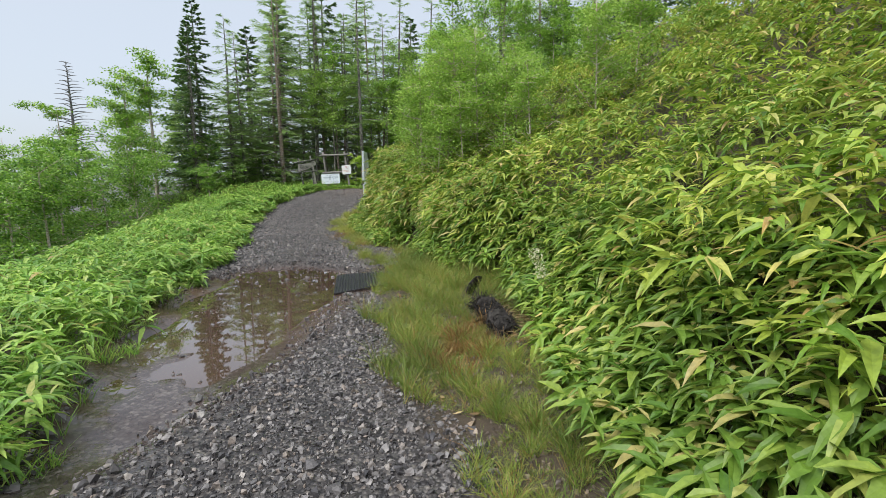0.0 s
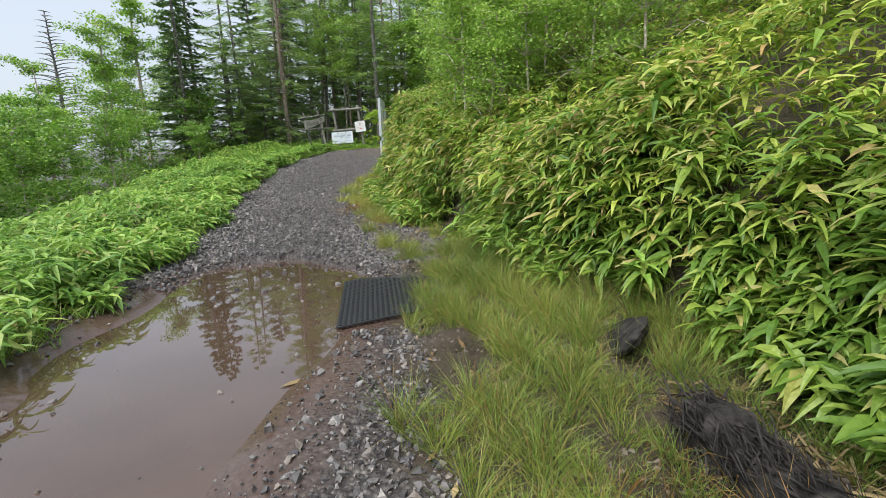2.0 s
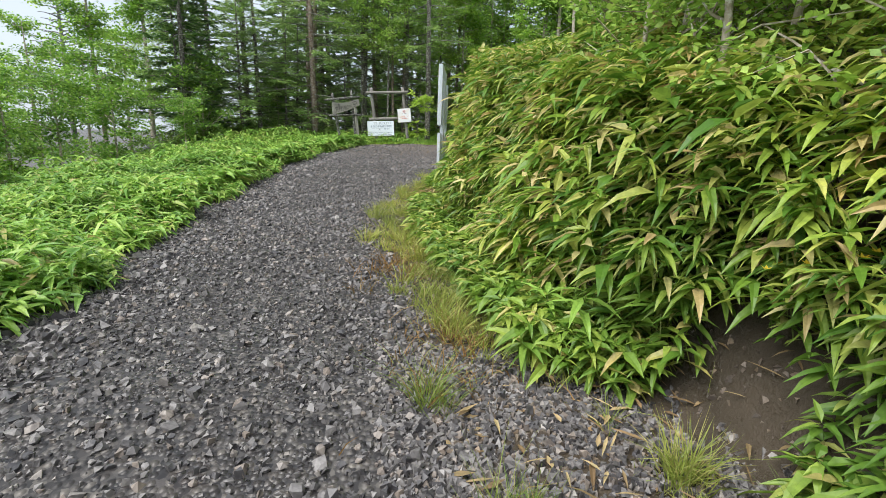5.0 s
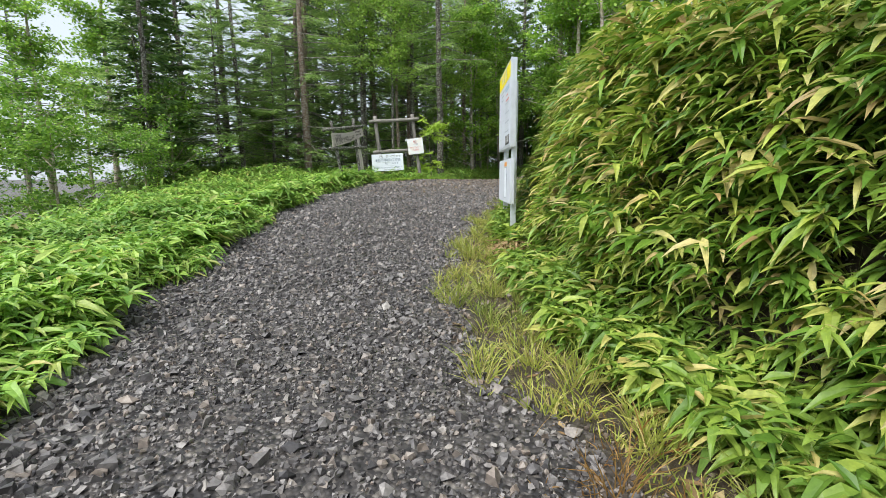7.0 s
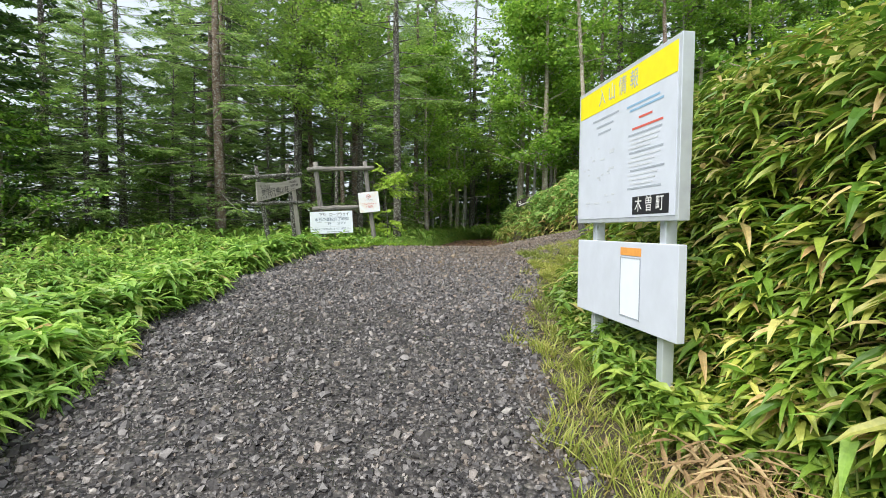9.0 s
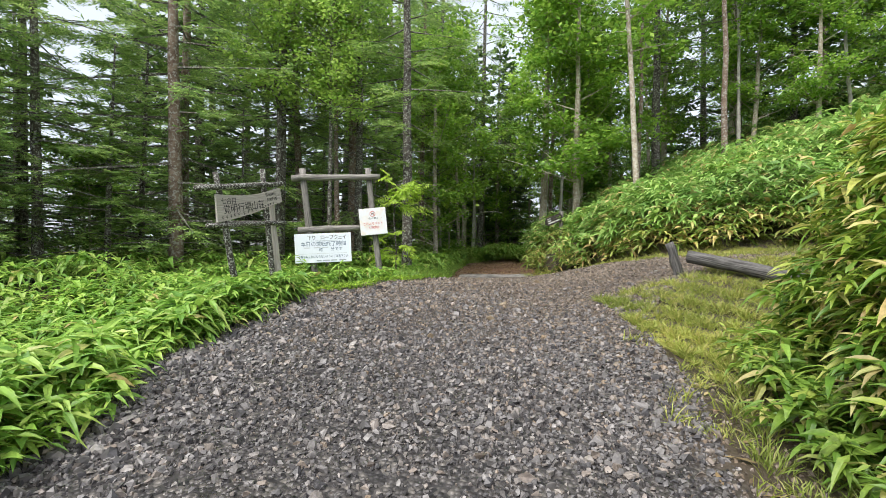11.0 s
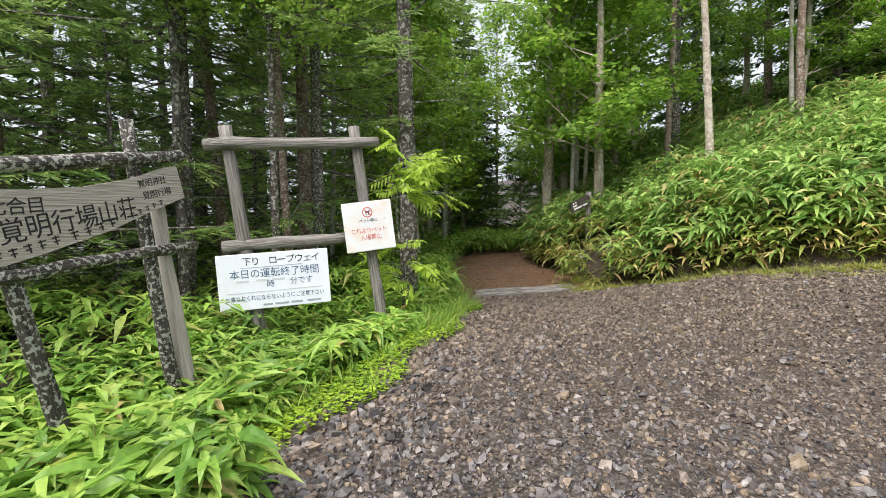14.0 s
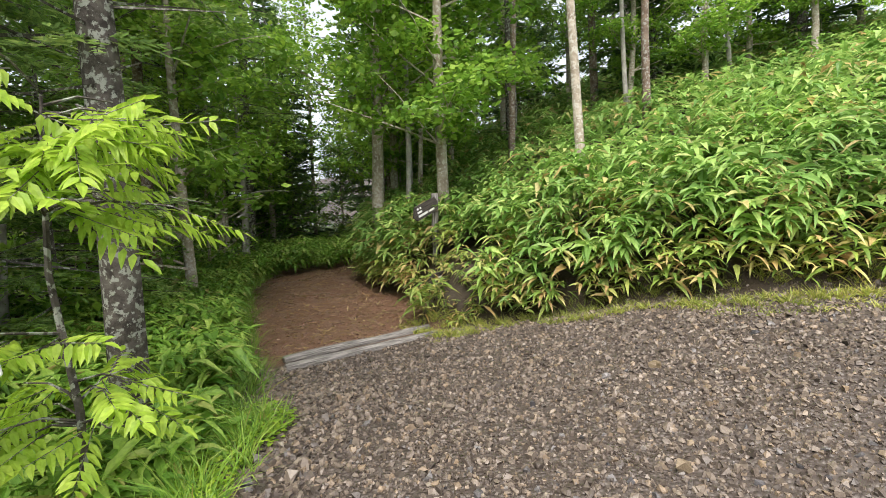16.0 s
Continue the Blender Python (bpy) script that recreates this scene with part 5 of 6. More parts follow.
nb = tagged(new("notice_board"), "white board with handwritten Japanese closing time, on the timber frame", "notice board")
mb = board_pose((-3.60, 26.87, 1.945), (-2.69, 26.93, 1.99)) @ pose(0, 0, 0, 0, 0, 0)
nb.matrix_basis = mb.copy()
nb_thing, nb = nb, panel_part("board", 0.95, 0.50, 0.018, M_WHITE, nb, mb)
mt = mb @ Matrix.Translation((0, 0, 0.001))
text_part("下り ロープウェイ", 0.082, M_BLACK, nb, mt @ Matrix.Translation((0.21, -0.075, 0)))
bar_part(0.20, -0.125, 0.52, 0.005, M_INK_GREY, nb, mt, "underline")
text_part("本日の運転終了時間", 0.088, M_INK, nb, mt @ Matrix.Translation((0.10, -0.185, 0)), stretch=0.98)
for bx in (0.15, 0.32, 0.45):
    bar_part(bx, -0.243, 0.11, 0.016, M_INK_FAINT, nb, mt, "underline")
text_part("時", 0.07, M_INK, nb, mt @ Matrix.Translation((0.40, -0.285, 0)))
text_part("分です", 0.07, M_INK, nb, mt @ Matrix.Translation((0.60, -0.275, 0)))
bar_part(0.06, -0.345, 0.82, 0.006, M_INK_FAINT, nb, mt, "underline")
text_part("お乗りおくれにならないようにご注意下さい", 0.052, M_INK, nb, mt @ Matrix.Translation((0.05, -0.40, 0)), stretch=0.82)
for bx, bw in ((0.36, 0.08), (0.46, 0.12), (0.60, 0.10), (0.74, 0.12)):
    bar_part(bx, -0.465, bw, 0.018, M_INK_GREY, nb, mt)

pb = tagged(new("warning_board"), "chipped white board with red Japanese pet ban, on the frame's post", "notice board")
mp = board_pose((-2.52, 26.90, 2.39), (-2.07, 26.93, 2.44))
pb.matrix_basis = mp.copy()
pb = panel_part("board", 0.46, 0.46, 0.02, M_OLDWHITE, pb, mp, 0.006)
mt = mp @ Matrix.Translation((0, 0, 0.001))
bm = bmesh.new()
r1 = [bm.verts.new((0.23 + 0.048 * math.cos(k * math.tau / 24), -0.10 + 0.048 * math.sin(k * math.tau / 24), 0.001)) for k in range(24)]
r2 = [bm.verts.new((0.23 + 0.040 * math.cos(k * math.tau / 24), -0.10 + 0.040 * math.sin(k * math.tau / 24), 0.001)) for k in range(24)]
for k in range(24):
    bm.faces.new((r1[k], r1[(k + 1) % 24], r2[(k + 1) % 24], r2[k]))
put(part("ban_ring", bm, M_RED), pb, mt)
put(bar_part(-0.04, 0, 0.08, 0.008, M_RED, pb, mt, "ban_bar"), pb, mt @ pose(0.23, -0.10, 0.001, 0, 0, -45))
bm = bmesh.new()
box(bm, 0.23, -0.098, 0.0005, 0.036, 0.016, 0.001)
box(bm, 0.218, -0.115, 0.0005, 0.007, 0.022, 0.001)
box(bm, 0.242, -0.115, 0.0005, 0.007, 0.022, 0.001)
box(bm, 0.252, -0.086, 0.0005, 0.014, 0.014, 0.001)
put(part("dog_symbol", bm, M_BLACK), pb, mt)
text_part("ペット禁止", 0.036, M_BLACK, pb, mt @ Matrix.Translation((0.23, -0.178, 0)), align="CENTER")
text_part("これよりペット", 0.056, M_RED, pb, mt @ Matrix.Translation((0.225, -0.27, 0)), align="CENTER", stretch=0.9)
text_part("入場禁止", 0.056, M_RED, pb, mt @ Matrix.Translation((0.235, -0.335, 0)), align="CENTER", stretch=0.9)

# leaning rack of thin logs with a curved wooden board
rk = tagged(new("log_sign_rack"), "leaning rack of lichened logs in bamboo grass", "sign rack")
rk.matrix_basis = pose(-3.8, 25.3, float(H(-3.8, 25.3)))
log_part("post", (-3.86, 25.16, 0.85), (-4.06, 24.84, 2.70), 0.045, 0.035, M_LOG, rk, 5, label="thin log blackened at the foot")
log_part("post", (-3.55, 25.72, 0.85), (-3.70, 25.50, 2.84), 0.045, 0.035, M_LOG, rk, 6)
log_part("brace", (-3.50, 25.80, 0.9), (-3.64, 25.68, 2.5), 0.05, 0.045, M_PLANK, rk, 7, label="pale grey split post")
log_part("top_rail", (-4.18, 24.55, 2.45), (-3.50, 25.78, 2.67), 0.042, 0.036, M_LOG, rk, 8)
log_part("lower_rail", (-4.10, 24.70, 2.01), (-3.46, 25.84, 2.10), 0.036, 0.03, M_LOG, rk, 9)
wbd = tagged(new("wooden_name_board"), "curved grey wooden board with black Japanese lettering, hung on logs", "sign")
mw = board_pose((-4.035, 24.79, 2.41), (-3.515, 25.70, 2.41))
wbd.matrix_basis = mw.copy()
bm = bmesh.new()
top = [(0, 0.0), (0.25, 0.01), (0.5, 0.035), (0.75, 0.09), (1.0, 0.18), (1.06, 0.19)]
bot = [(0.03, -0.36), (0.3, -0.29), (0.6, -0.20), (0.85, -0.10), (1.03, -0.03), (1.11, 0.0)]
for zz in (0.0, -0.03):
    vs = [bm.verts.new((a, b2, zz)) for a, b2 in top] + [bm.verts.new((a, b2, zz)) for a, b2 in reversed(bot)]
    bm.faces.new(vs if zz == 0 else vs[::-1])
bm.verts.ensure_lookup_table()
for k in range(12):
    bm.faces.new((bm.verts[k], bm.verts[12 + k], bm.verts[12 + (k + 1) % 12], bm.verts[(k + 1) % 12]))
bmesh.ops.recalc_face_normals(bm, faces=bm.faces)
wbd = put(part("board", bm, M_PLANK), wbd, mw)
mt = mw @ Matrix.Translation((0, 0, 0.001))
text_part("七合目", 0.085, M_BLACK, wbd, mt @ Matrix.Translation((0.07, -0.085, 0)) @ pose(0, 0, 0, 0, 0, 5))
text_part("覚明行場山荘", 0.125, M_BLACK, wbd, mt @ Matrix.Translation((0.11, -0.20, 0)) @ pose(0, 0, 0, 0, 0, 11), stretch=0.92)
text_part("覚明神社", 0.05, M_BLACK, wbd, mt @ Matrix.Translation((0.79, 0.06, 0)) @ pose(0, 0, 0, 0, 0, 13))
text_part("覚明行場", 0.05, M_BLACK, wbd, mt @ Matrix.Translation((0.82, -0.005, 0)) @ pose(0, 0, 0, 0, 0, 13))
for row, (bx, by, count, step, size, turn) in enumerate(((0.09, -0.30, 5, 0.062, 0.045, 15), (0.42, -0.215, 4, 0.068, 0.045, 17), (0.74, -0.115, 5, 0.05, 0.032, 22))):
    for k in range(count):
        mk = mt @ pose(bx, by, 0, 0, 0, turn) @ Matrix.Translation((step * k, 0, 0))
        bar_part(0, size * 0.32, size * 0.8, size * 0.14, M_BLACK, wbd, mk)
        bar_part(size * 0.1, -size * 0.1, size * 0.6, size * 0.13, M_BLACK, wbd, mk)
        bar_part(size * (0.2 + 0.12 * (k % 3)), 0, size * 0.14, size, M_BLACK, wbd, mk)

# tall two-panel information sign beside the road
sg = tagged(new("information_sign"), "tall white two-panel sign with yellow band on grey metal posts", "sign")
sg.matrix_basis = pose(0.42, 19.2, float(H(0.42, 19.2)))
for xx, yy in ((0.475, 18.8), (0.385, 19.66)):
    bm = bmesh.new()
    box(bm, 0, 0, 1.05, 0.07, 0.07, 2.7, 0.006)
    put(part("post", bm, M_ALU), sg, pose(xx, yy, 0.0))
ms = board_pose((0.28, 19.85, 2.63), (0.42, 18.6, 2.63)) @ Matrix.Diagonal((0.716, 1, 1, 1))
panel_part("upper_panel", 1.76, 1.0, 0.07, M_ALU, sg, ms, 0.004, "white-faced metal panel")
bm = bmesh.new()
box(bm, 0.88, -0.5, 0.0015, 1.68, 0.94, 0.003)
sg_thing = sg
face = put(part("panel_face", bm, M_PANEL), sg, ms)
lower = panel_part("lower_panel", 1.76, 0.54, 0.05, M_PANEL, sg, ms @ Matrix.Translation((0, -1.13, -0.01)))
mt = ms @ Matrix.Translation((0, 0, 0.0035))
bar_part(0.04, -0.115, 1.68, 0.17, M_YELLOW, face, mt, "yellow_band")
mt2 = mt @ Matrix.Translation((0, 0, 0.0015))
text_part("入 山 情 報", 0.13, M_INK_GREY, face, mt2 @ Matrix.Translation((0.46, -0.115, 0)), stretch=1.1)
for by, bx, bw, mm in ((-0.26, 0.34, 0.52, M_INK_GREY), (-0.31, 0.42, 0.34, M_INK_GREY), (-0.36, 0.46, 0.26, M_INK_GREY), (-0.27, 1.0, 0.5, M_INK_BLUE), (-0.30, 1.05, 0.5, M_INK_BLUE), (-0.36, 1.2, 0.2, M_RED), (-0.42, 1.1, 0.45, M_RED)):
    bar_part(bx, by, bw, 0.013, mm, face, mt)
for k in range(13):
    bar_part(1.04 + 0.02 * (k % 3), -0.455 - 0.028 * k, 0.5 - 0.05 * (k % 4), 0.011, M_INK_FAINT if k % 4 else M_INK_GREY, face, mt)
q = random.Random(4)
for k in range(22):
    bar_part(q.uniform(0.1, 0.75), q.uniform(-0.9, -0.42), q.uniform(0.03, 0.11), 0.012, M_INK_FAINT, face, mt)
bar_part(1.13, -0.9, 0.52, 0.11, M_BLACK, face, mt, "name_plate")
text_part("木 曽 町", 0.1, M_LETTER_WHITE, face, mt2 @ Matrix.Translation((1.17, -0.9, 0)), stretch=1.1)
ml = ms @ Matrix.Translation((0, -1.13, -0.0085))
bar_part(0.92, -0.06, 0.34, 0.05, M_ORANGE, lower, ml, "label_head")
bar_part(0.93, -0.29, 0.32, 0.38, M_WHITE, lower, ml, "label_sheet")
for bx, by, bw, bh in ((0.92, -0.29, 0.008, 0.39), (1.245, -0.29, 0.008, 0.39), (0.92, -0.48, 0.337, 0.006), (0.93, -0.1, 0.32, 0.006)):
    bar_part(bx, by, bw, bh, M_INK_GREY, lower, ml @ Matrix.Translation((0, 0, 0.0015)), "label_border")

# dark direction sign and low sign beside the trail
ds = tagged(new("direction_sign"), "dark wooden arrow board with white letters on a grey post", "sign")
ds.matrix_basis = pose(2.32, 31.15, float(H(2.32, 31.15)))
log_part("post", (2.34, 31.17, float(H(2.34, 31.17)) - 0.2), (2.36, 31.19, 2.72), 0.055, 0.05, M_TIMBER, ds, 12)
md = board_pose((1.86, 31.02, 2.40), (2.36, 31.10, 2.60))
bm = bmesh.new()
shape = [(0, -0.06), (0.08, 0.08), (0.5, 0.08), (0.54, 0.0), (0.5, -0.13), (0.06, -0.13)]
for zz in (0, -0.03):
    vs = [bm.verts.new((a, b2, zz)) for a, b2 in shape]
    bm.faces.new(vs if zz else vs[::-1])
bm.verts.ensure_lookup_table()
for k in range(6):
    bm.faces.new((bm.verts[k], bm.verts[6 + k], bm.verts[6 + (k + 1) % 6], bm.verts[(k + 1) % 6]))
bmesh.ops.recalc_face_normals(bm, faces=bm.faces)
ds = put(part("arrow_board", bm, M_DARKWOOD), ds, md)
for bx, by, bw, bh in ((0.10, 0.035, 0.035, 0.03), (0.16, 0.035, 0.03, 0.03), (0.09, -0.02, 0.10, 0.03), (0.09, -0.075, 0.2, 0.035), (0.31, -0.075, 0.12, 0.03)):
    bar_part(bx, by, bw, bh, M_LETTER_WHITE, ds, md @ Matrix.Translation((0, 0, 0.001)))
low = tagged(new("low_sign"), "small dark wooden board with white letters in bamboo grass", "sign")
zl = float(H(1.95, 30.6))
low.matrix_basis = pose(1.95, 30.6, zl)
mlow = board_pose((1.72, 30.42, 1.56), (2.16, 30.5, 1.62))
log_part("stake", (1.95, 30.5, zl - 0.2), (1.95, 30.5, 1.5), 0.03, 0.03, M_DARKWOOD, low, 14)
low = panel_part("board", 0.46, 0.34, 0.03, M_DARKWOOD, low, mlow)
for k in range(9):
    bar_part(0.06 + 0.11 * (k % 3), -0.08 - 0.09 * (k // 3), 0.06 + 0.02 * (k % 2), 0.045, M_LETTER_WHITE, low, mlow @ Matrix.Translation((0, 0, 0.001)))

# sleepers across the trail's start
for i, (yy, x0, x1) in enumerate(((29.28, -0.55, 1.15), (29.52, -0.5, 1.2))):
    sl = tagged(new("trail_sleeper"), "worn grey wooden sleeper sunk in the trail", "sleeper", "trail sleepers")
    zz = float(H(0.3, yy))
    sl.matrix_basis = pose(x0, yy, zz)
    log_part("timber", (x0, yy, zz + 0.005), (x1, yy + 0.1, zz + 0.02), 0.055, 0.05, M_TIMBER, sl, 20 + i)

M_DARKLOG = wood_mat("dark_log", (0.04, 0.038, 0.037), (0.16, 0.155, 0.15))
# stump and grey log at the bend
st = tagged(new("stump"), "short dark leaning stump at the road's bend", "stump")
zz = float(H(2.01, 24.87))
st.matrix_basis = pose(2.01, 24.87, zz)
log_part("wood", (2.05, 24.87, zz - 0.1), (1.91, 24.9, 1.87), 0.07, 0.055, M_DARKLOG, st, 31)
lg = tagged(new("fallen_log"), "grey fallen log lying on grass at the bend", "log")
zz = float(H(2.4, 24.3))
lg.matrix_basis = pose(2.4, 24.3, zz)
log_part("wood", (2.12, 24.8, 1.70), (2.85, 23.75, float(H(2.85, 23.75)) + 0.06), 0.085, 0.08, M_DARKLOG, lg, 32)

# rubber mat with a grid of holes
mat = tagged(new("rubber_mat"), "black rubber grid mat lying at the puddle's edge", "mat")
mm = pose(2.43, 9.66, 0.085, 0, -8.5, 13.6)
mat.matrix_basis = mm.copy()
LX, LY = 0.94, 1.28
for i in range(22):
    u = -LX / 2 + LX * i / 21
    end = LY / 2 - max(0.0, u + LX / 2 - 0.18) * 0.62
    bm = bmesh.new()
    box(bm, u, (end - LY / 2) / 2, 0, 0.02, end + LY / 2, 0.018, 0.003)
    put(part("bar", bm, M_RUBBER), mat, mm)
for i in range(29):
    v = -LY / 2 + LY * i / 28
    end = min(LX / 2, -LX / 2 + 0.18 + (LY / 2 - v) / 0.62)
    bm = bmesh.new()
    box(bm, (end - LX / 2) / 2, v, -0.001, end + LX / 2, 0.02, 0.016, 0.003)
    put(part("crossbar", bm, M_RUBBER), mat, mm)

# charred log and a dark slab at the foot of the bank
cl = tagged(new("charred_log"), "wet black rotten log at the bank's foot", "log")
cl.matrix_basis = pose(4.3, 6.8, float(H(4.3, 6.8)))
q = np.random.default_rng(41)
a, b2 = np.array((4.2, 7.36, 0.29)), np.array((4.42, 6.4, 0.31))
u = np.linspace(0, 1, 22)
line = a + (b2 - a) * u[:, None] + np.stack([0.025 * np.sin(7 * u), 0 * u, 0.03 * np.sin(9 * u + 1)], -1)
put(part("wood", np_mesh("wood", *tube_arrays(line, 0.125 * (np.clip(u * 7, 0.25, 1) ** 0.5) * (1 - 0.3 * u) * q.uniform(0.85, 1.1, 22), 14, q, 0.16), [M_CHAR]), None), cl, Matrix())
n = 1500
u = q.uniform(0, 1, n)
ang = q.uniform(-0.4, 3.5, n)
pp = a + (b2 - a) * u[:, None] + (0.115 * (1 - 0.25 * u))[:, None] * np.stack([np.cos(ang), 0 * u, np.sin(ang)], -1)
tagged(put(part("fibre", np_mesh("fibre", *blade_arrays(pp, np.stack([q.normal(0, 0.35, n), q.choice([-1, 1], n) * 1.0, q.normal(0.05, 0.3, n)], -1), q.uniform(0.06, 0.22, n), 0.008, q.uniform(0, 0.6, n)), [M_CHAR]), None), cl, Matrix()), kind="stuff")
n = 420
sy = q.uniform(6.1, 7.6, n)
sx = 4.32 - 0.22 * (sy - 6.8) + np.abs(q.normal(0.14, 0.12, n))
stuff("bank_straw", blade_arrays(np.stack([sx, sy, H(sx, sy) + q.uniform(0.0, 0.08, n)], -1), np.stack([q.normal(size=n), q.normal(size=n), q.normal(0, 0.25, n)], -1), q.uniform(0.06, 0.17, n), q.uniform(0.008, 0.016, n), q.uniform(0.1, 0.6, n)), [M_DRY], "brown straw and dead leaves behind the rotten log", "straw")
sb = tagged(new("rubber_slab"), "dark wet slab leaning in the grass at the bank's foot", "slab")
bm = bmesh.new()
bmesh.ops.create_icosphere(bm, subdivisions=3, radius=1)
for v in bm.verts:
    w = noise.noise(v.co * 2.2) * 0.15
    v.co = Vector((v.co.x * 0.29, v.co.y * 0.05, v.co.z * 0.145)) * (1 + w) + Vector((0, 0.03 * v.co.x * v.co.x, 0))
sb_part = part("slab", bm, M_CHAR)
sb.matrix_basis = pose(4.12, 8.05, float(H(4.12, 8.05)))
put(sb_part, sb, pose(4.12, 8.07, 0.34, 40, 22, 92))

# single bamboo plants that stand out at the road's edge
q = np.random.default_rng(5)
LEAF_MESH = [np_mesh("leaf", *leaf_arrays(np.zeros((1, 3)), np.array([[1.0, 0, 0.12]]), 0.24, w, d, 0.16), [m]) for m, w, d in ((M_SASA_LEFT, 0.05, 0.4), (M_SASA_LEFT, 0.055, 0.6), (M_SASA_DRY_SHADED, 0.05, 0.5))]
STALK = np_mesh("stem", *tube_arrays(np.array([(0, 0, -0.05), (0.01, 0, 0.2), (0.03, 0.01, 0.4)]), [0.005, 0.004, 0.003], 5), [M_STEM])
for k in range(44):
    py = q.uniform(4.5, 26.5)
    right_side = k % 2 and py < 22
    px = along(TOE, py) - q.uniform(-0.1, 0.3) if right_side else along(LEFT, py) - q.uniform(0.1, 0.6)
    thing = tagged(new("bamboo_plant"), "single bamboo grass plant with broad leaves at the bank's foot" if right_side else "single fresh bamboo grass plant at the shelf's edge", "bamboo plant", "bamboo plants along the road")
    sc = q.uniform(0.75, 1.1)
    thing.matrix_basis = pose(px, py, float(H(px, py)), 0, 0, q.uniform(0, 360)) @ Matrix.Diagonal((sc, sc, sc, 1))
    part("stem", STALK, None, thing)
    for j in range(7):
        lf = part("leaf", LEAF_MESH[2 if j == 6 else j % 2], None, thing)
        hh = 0.40 - 0.035 * max(0, j - 3)
        lf.matrix_basis = pose(0.03 * hh / 0.4, 0, hh, 0, q.uniform(-35, 25), j * 137 + q.uniform(-20, 20)) @ Matrix.Diagonal((q.uniform(0.75, 1.1),) * 3 + (1,))

# cream flower plume on the bank
for fx_, fy_, fz_ in ((4.68, 6.55, 0.95), (4.70, 6.4, 0.84)):
    fl = tagged(new("flower_plume"), "feathery cream flower plume among bamboo grass", "flower", "cream flowers")
    zb = float(H(fx_ + 0.1, fy_))
    fl.matrix_basis = pose(fx_ + 0.1, fy_, zb)
    part("stalk", np_mesh("stalk", *tube_arrays(np.array([(0, 0, -0.03), (-0.04, 0, (fz_ - zb) * 0.6), (-0.1, 0, fz_ - zb)]), [0.004, 0.003, 0.002], 5), [M_STEM]), None, fl)
    n = 130
    u = q.uniform(0, 1, n)
    pp = np.stack([-0.1 + q.normal(0, 0.034, n) - 0.05 * u, q.normal(0, 0.034, n), fz_ - zb - 0.04 + 0.12 * u + q.normal(0, 0.015, n)], -1)
    tagged(part("floret", np_mesh("floret", *kite_arrays(pp, q.normal(size=(n, 3)), 0.022, 0.009, q.normal(size=(n, 3))), [M_FLOWER]), None, fl), kind="stuff")

# small yellow flowers above the slip
M_PETAL = leaf_mat("yellow_petals", [(0.0, (0.66, 0.48, 0.03)), (1.0, (0.80, 0.62, 0.06))], 0.3, 0.6, 0.05)
for fx_, fy_, fz_ in ((3.02, 12.2, 0.98), (3.14, 12.12, 1.03), (2.95, 12.32, 0.92)):
    fl = tagged(new("yellow_flower"), "small yellow wildflower on the bank above bare earth", "flower", "yellow flowers")
    zb = float(H(fx_ + 0.12, fy_))
    fl.matrix_basis = pose(fx_ + 0.12, fy_, zb)
    part("stalk", np_mesh("stalk", *tube_arrays(np.array([(0, 0, -0.03), (-0.05, 0, (fz_ - zb) * 0.6), (-0.12, -0.03, fz_ - zb)]), [0.003, 0.003, 0.002], 5), [M_STEM]), None, fl)
    for k in range(3):
        ang = np.arange(9) * math.tau / 9 + k
        c0 = np.array([-0.12 + 0.05 * (k - 1), -0.03 + 0.02 * k, fz_ - zb + 0.02 * (k % 2)])
        part("flower_head", np_mesh("flower_head", *kite_arrays(np.tile(c0, (9, 1)), np.stack([np.cos(ang), np.sin(ang) - 0.4, 0.4 + 0 * ang], -1), 0.028, 0.012), [M_PETAL]), None, fl)

# dry clump beside the information sign, rust-coloured grass, round leaves by the frame
n = 240
cx, cy = 0.42 + q.normal(0, 0.13, n), 18.1 + q.normal(0, 0.18, n)
stuff("dry_clump", leaf_arrays(np.stack([cx, cy, H(cx, cy) + q.uniform(0.02, 0.17, n)], -1), np.stack([q.normal(-0.4, 0.7, n), q.normal(size=n), q.uniform(-0.5, 0.4, n)], -1), q.uniform(0.12, 0.26, n), q.uniform(0.015, 0.03, n), q.uniform(0, 0.5, n)), [M_DRY], "heap of dry brown bamboo leaves beside the sign", "dry leaves")
rx_ = np.concatenate([q.normal(4.02, 0.15, 1700), q.normal(0.85, 0.16, 350), q.normal(1.6, 0.2, 350)])
ry_ = np.concatenate([q.normal(6.35, 0.32, 1700), q.normal(14.3, 0.3, 350), q.normal(12.9, 0.3, 350)])
grass(rx_, ry_, 0.26, 0.006, 0.3, M_RUST, "rust_grass", "rust-brown withered grass along the verge")
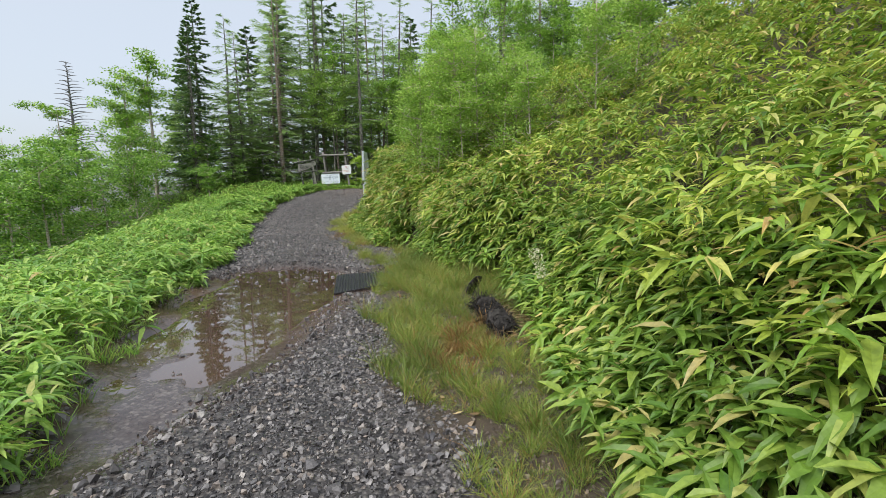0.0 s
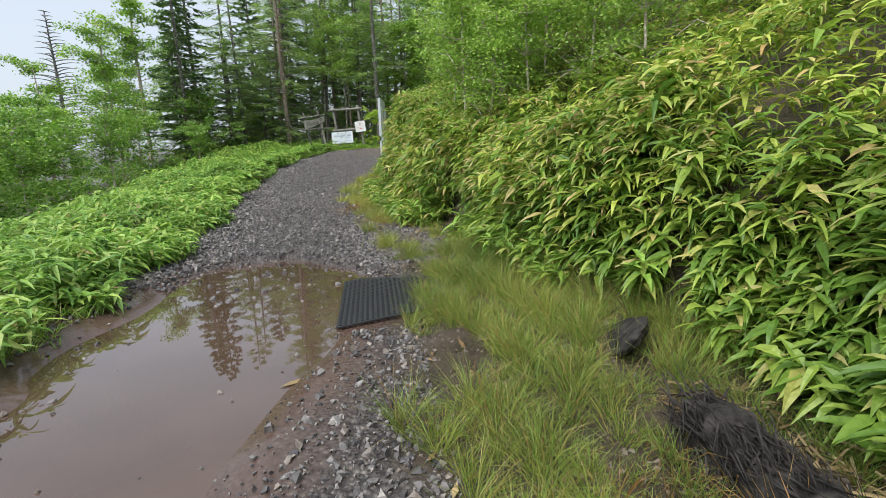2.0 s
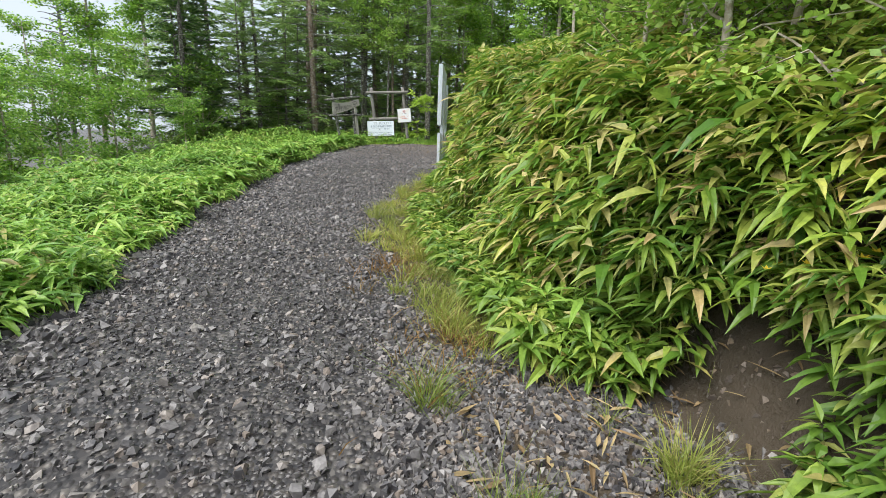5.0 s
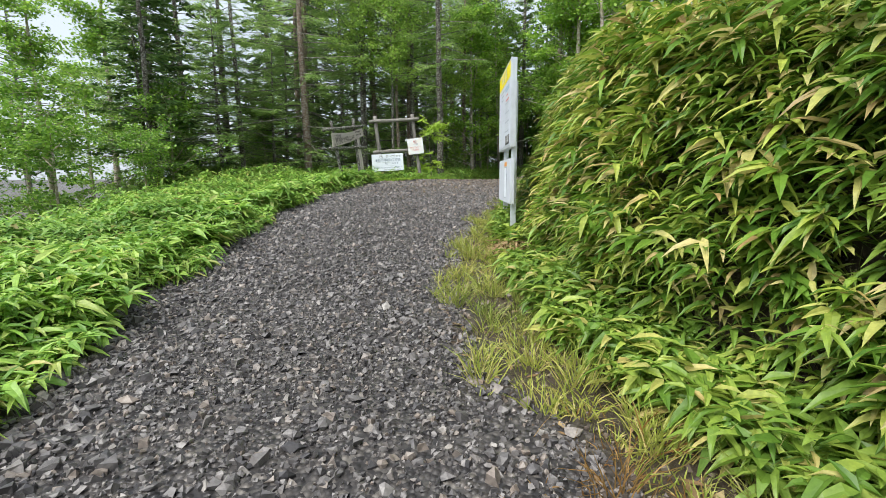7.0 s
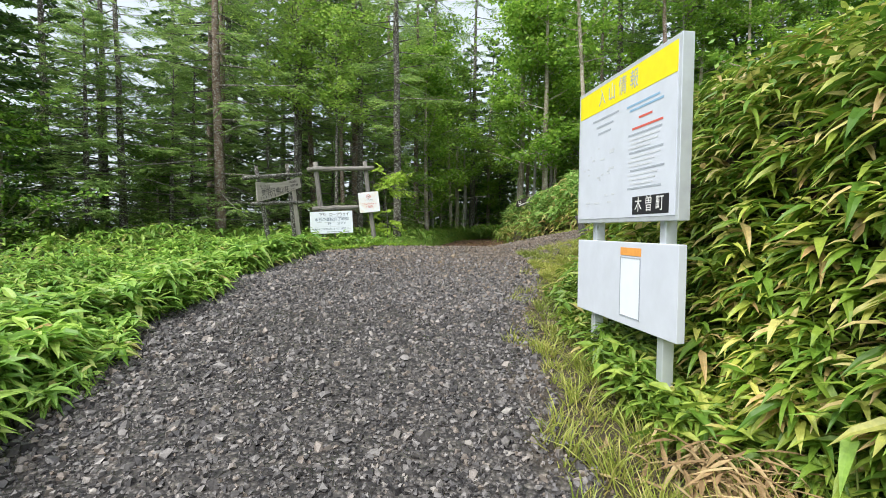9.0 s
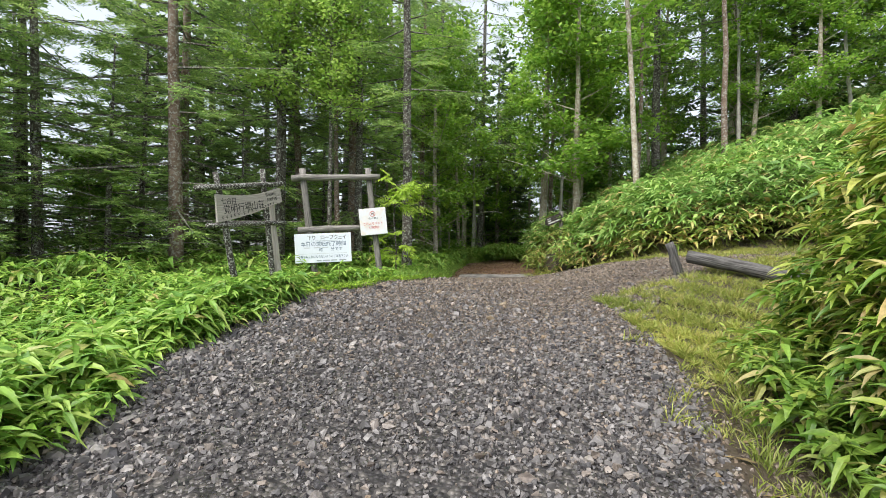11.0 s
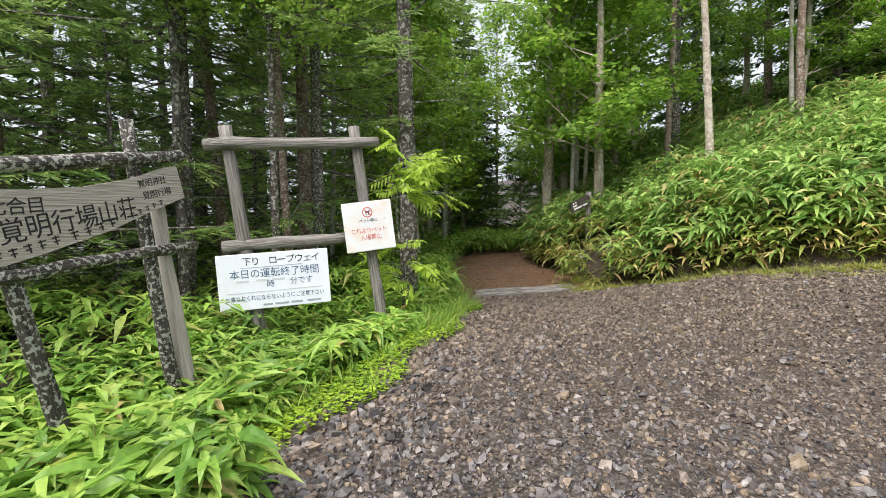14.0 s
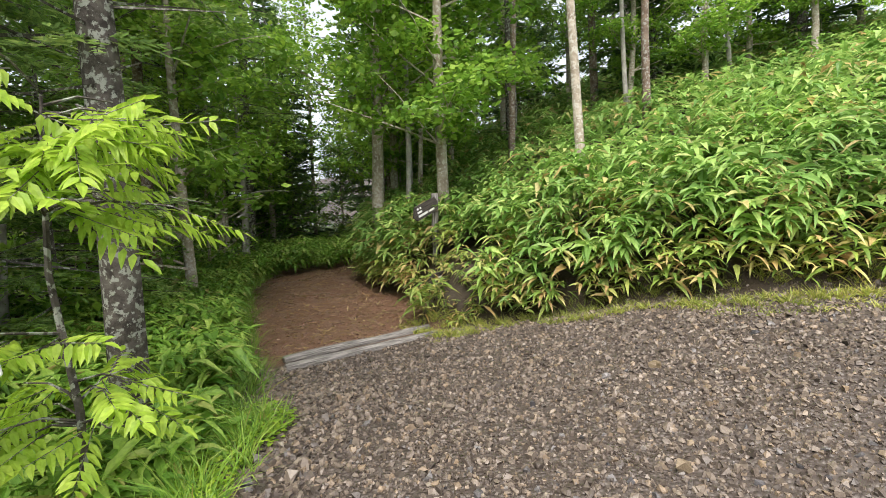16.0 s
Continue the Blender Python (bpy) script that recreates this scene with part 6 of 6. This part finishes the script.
for bx_, by_, br_ in ((-2.42, 26.35, 0.11), (-2.2, 26.5, 0.085), (-2.28, 26.2, 0.06)):
    bp = tagged(new("butterbur_plant"), "round bright green butterbur leaf at the road's edge", "plant", "butterbur plants")
    zb = float(H(bx_, by_))
    bp.matrix_basis = pose(bx_, by_, zb)
    part("stalk", np_mesh("stalk", *tube_arrays(np.array([(0, 0, -0.03), (0.01, 0, 0.1), (0, 0, 0.2)]), [0.005, 0.004, 0.004], 5), [M_STEM]), None, bp)
    ang = np.linspace(0.25, math.tau - 0.25, 15)
    V = np.concatenate([[(0, 0, 0.2)], np.stack([br_ * np.cos(ang) * (1 + 0.06 * np.sin(5 * ang)), br_ * np.sin(ang), 0.22 + 0.02 * np.sin(3 * ang)], -1)])
    part("blade", np_mesh("blade", V, np.array([(0, k + 1, k + 2) for k in range(14)]), [M_CLOVER], None, True), None, bp)
wet = tagged(new("floating_leaf", np_mesh("floating_leaf", *leaf_arrays(np.array([[2.05, 8.0, 0.008]]), np.array([[0.75, 0.65, 0.0]]), 0.26, 0.05, 0.0, 0.05), [M_DRY])), "dry bamboo leaf lying at the puddle's edge", "leaf")

# rowan sapling by the frame
rw = tagged(new("rowan_sapling"), "young rowan with bright yellow-green feathered leaves beside the frame", "sapling")
zr = float(H(-1.9, 27.45))
rw.matrix_basis = pose(-1.9, 27.45, zr)
q = np.random.default_rng(77)
leaves_VF, tw = [], []
stem = np.array([(0, 0, -0.2), (0.02, 0, 0.6), (-0.04, 0.02, 1.2), (-0.02, -0.02, 1.6), (0.0, -0.03, 1.93)])
part("stem", np_mesh("stem", *tube_arrays(stem, [0.02, 0.017, 0.014, 0.01, 0.006], 6), [M_BARK]), None, rw)
P, D, L, W = [], [], [], []
for i in range(36):
    u = q.uniform(0.26, 0.5) if i > 22 else q.uniform(0.74, 1.0)
    o = np.array([np.interp(u * 1.93, stem[:, 2], stem[:, k]) for k in range(3)])
    az = q.uniform(-1.2, 1.9) - 0.9 if i < 23 else q.uniform(0, 6.3)
    ln = q.uniform(0.2, 0.5) if i < 23 else q.uniform(0.15, 0.45)
    e = o + np.array([math.cos(az), math.sin(az), q.uniform(-0.05, 0.35)]) * ln
    tw.append(tube_arrays(np.stack([o, (o + e) / 2 + np.array([0, 0, 0.03]), e]), [0.007, 0.005, 0.003], 4))
    for j in range(3):
        k = q.uniform(0.4, 1.0)
        b0 = o + (e - o) * k
        a2 = az + q.normal(0, 0.9)
        rd = np.array([math.cos(a2), math.sin(a2), q.uniform(-0.65, 0.25)])
        rl = q.uniform(0.22, 0.32)
        sd = np.cross(rd, np.array([q.normal(0, 0.5), q.normal(-0.7, 0.4), 1.0]))
        sd /= np.linalg.norm(sd)
        tw.append(tube_arrays(np.stack([b0, b0 + rd * rl * 0.5, b0 + rd * rl]), [0.003, 0.002, 0.001], 3))
        for m in range(7):
            for sgn in (-1, 1):
                P.append(b0 + rd * rl * (0.14 + 0.125 * m))
                D.append(rd * 0.6 + sd * sgn + np.array([0, 0, -0.3]))
                L.append(0.098 * (1 - 0.35 * abs(m - 3) / 3))
                W.append(0.032)
        P.append(b0 + rd * rl)
        D.append(rd)
        L.append(0.09)
        W.append(0.032)
P, D = np.array(P), np.array(D)
tagged(part("twig", np_mesh("twig", *join_arrays(tw), [M_BARK]), None, rw), kind="stuff")
part("foliage", np_mesh("foliage", *leaf_arrays(P, D, np.array(L), np.array(W), q.uniform(0.05, 0.35, len(P)), 0.1, q.normal(0, 0.4, len(P))), [M_ROWAN]), None, rw, "bright feathered leaflets")
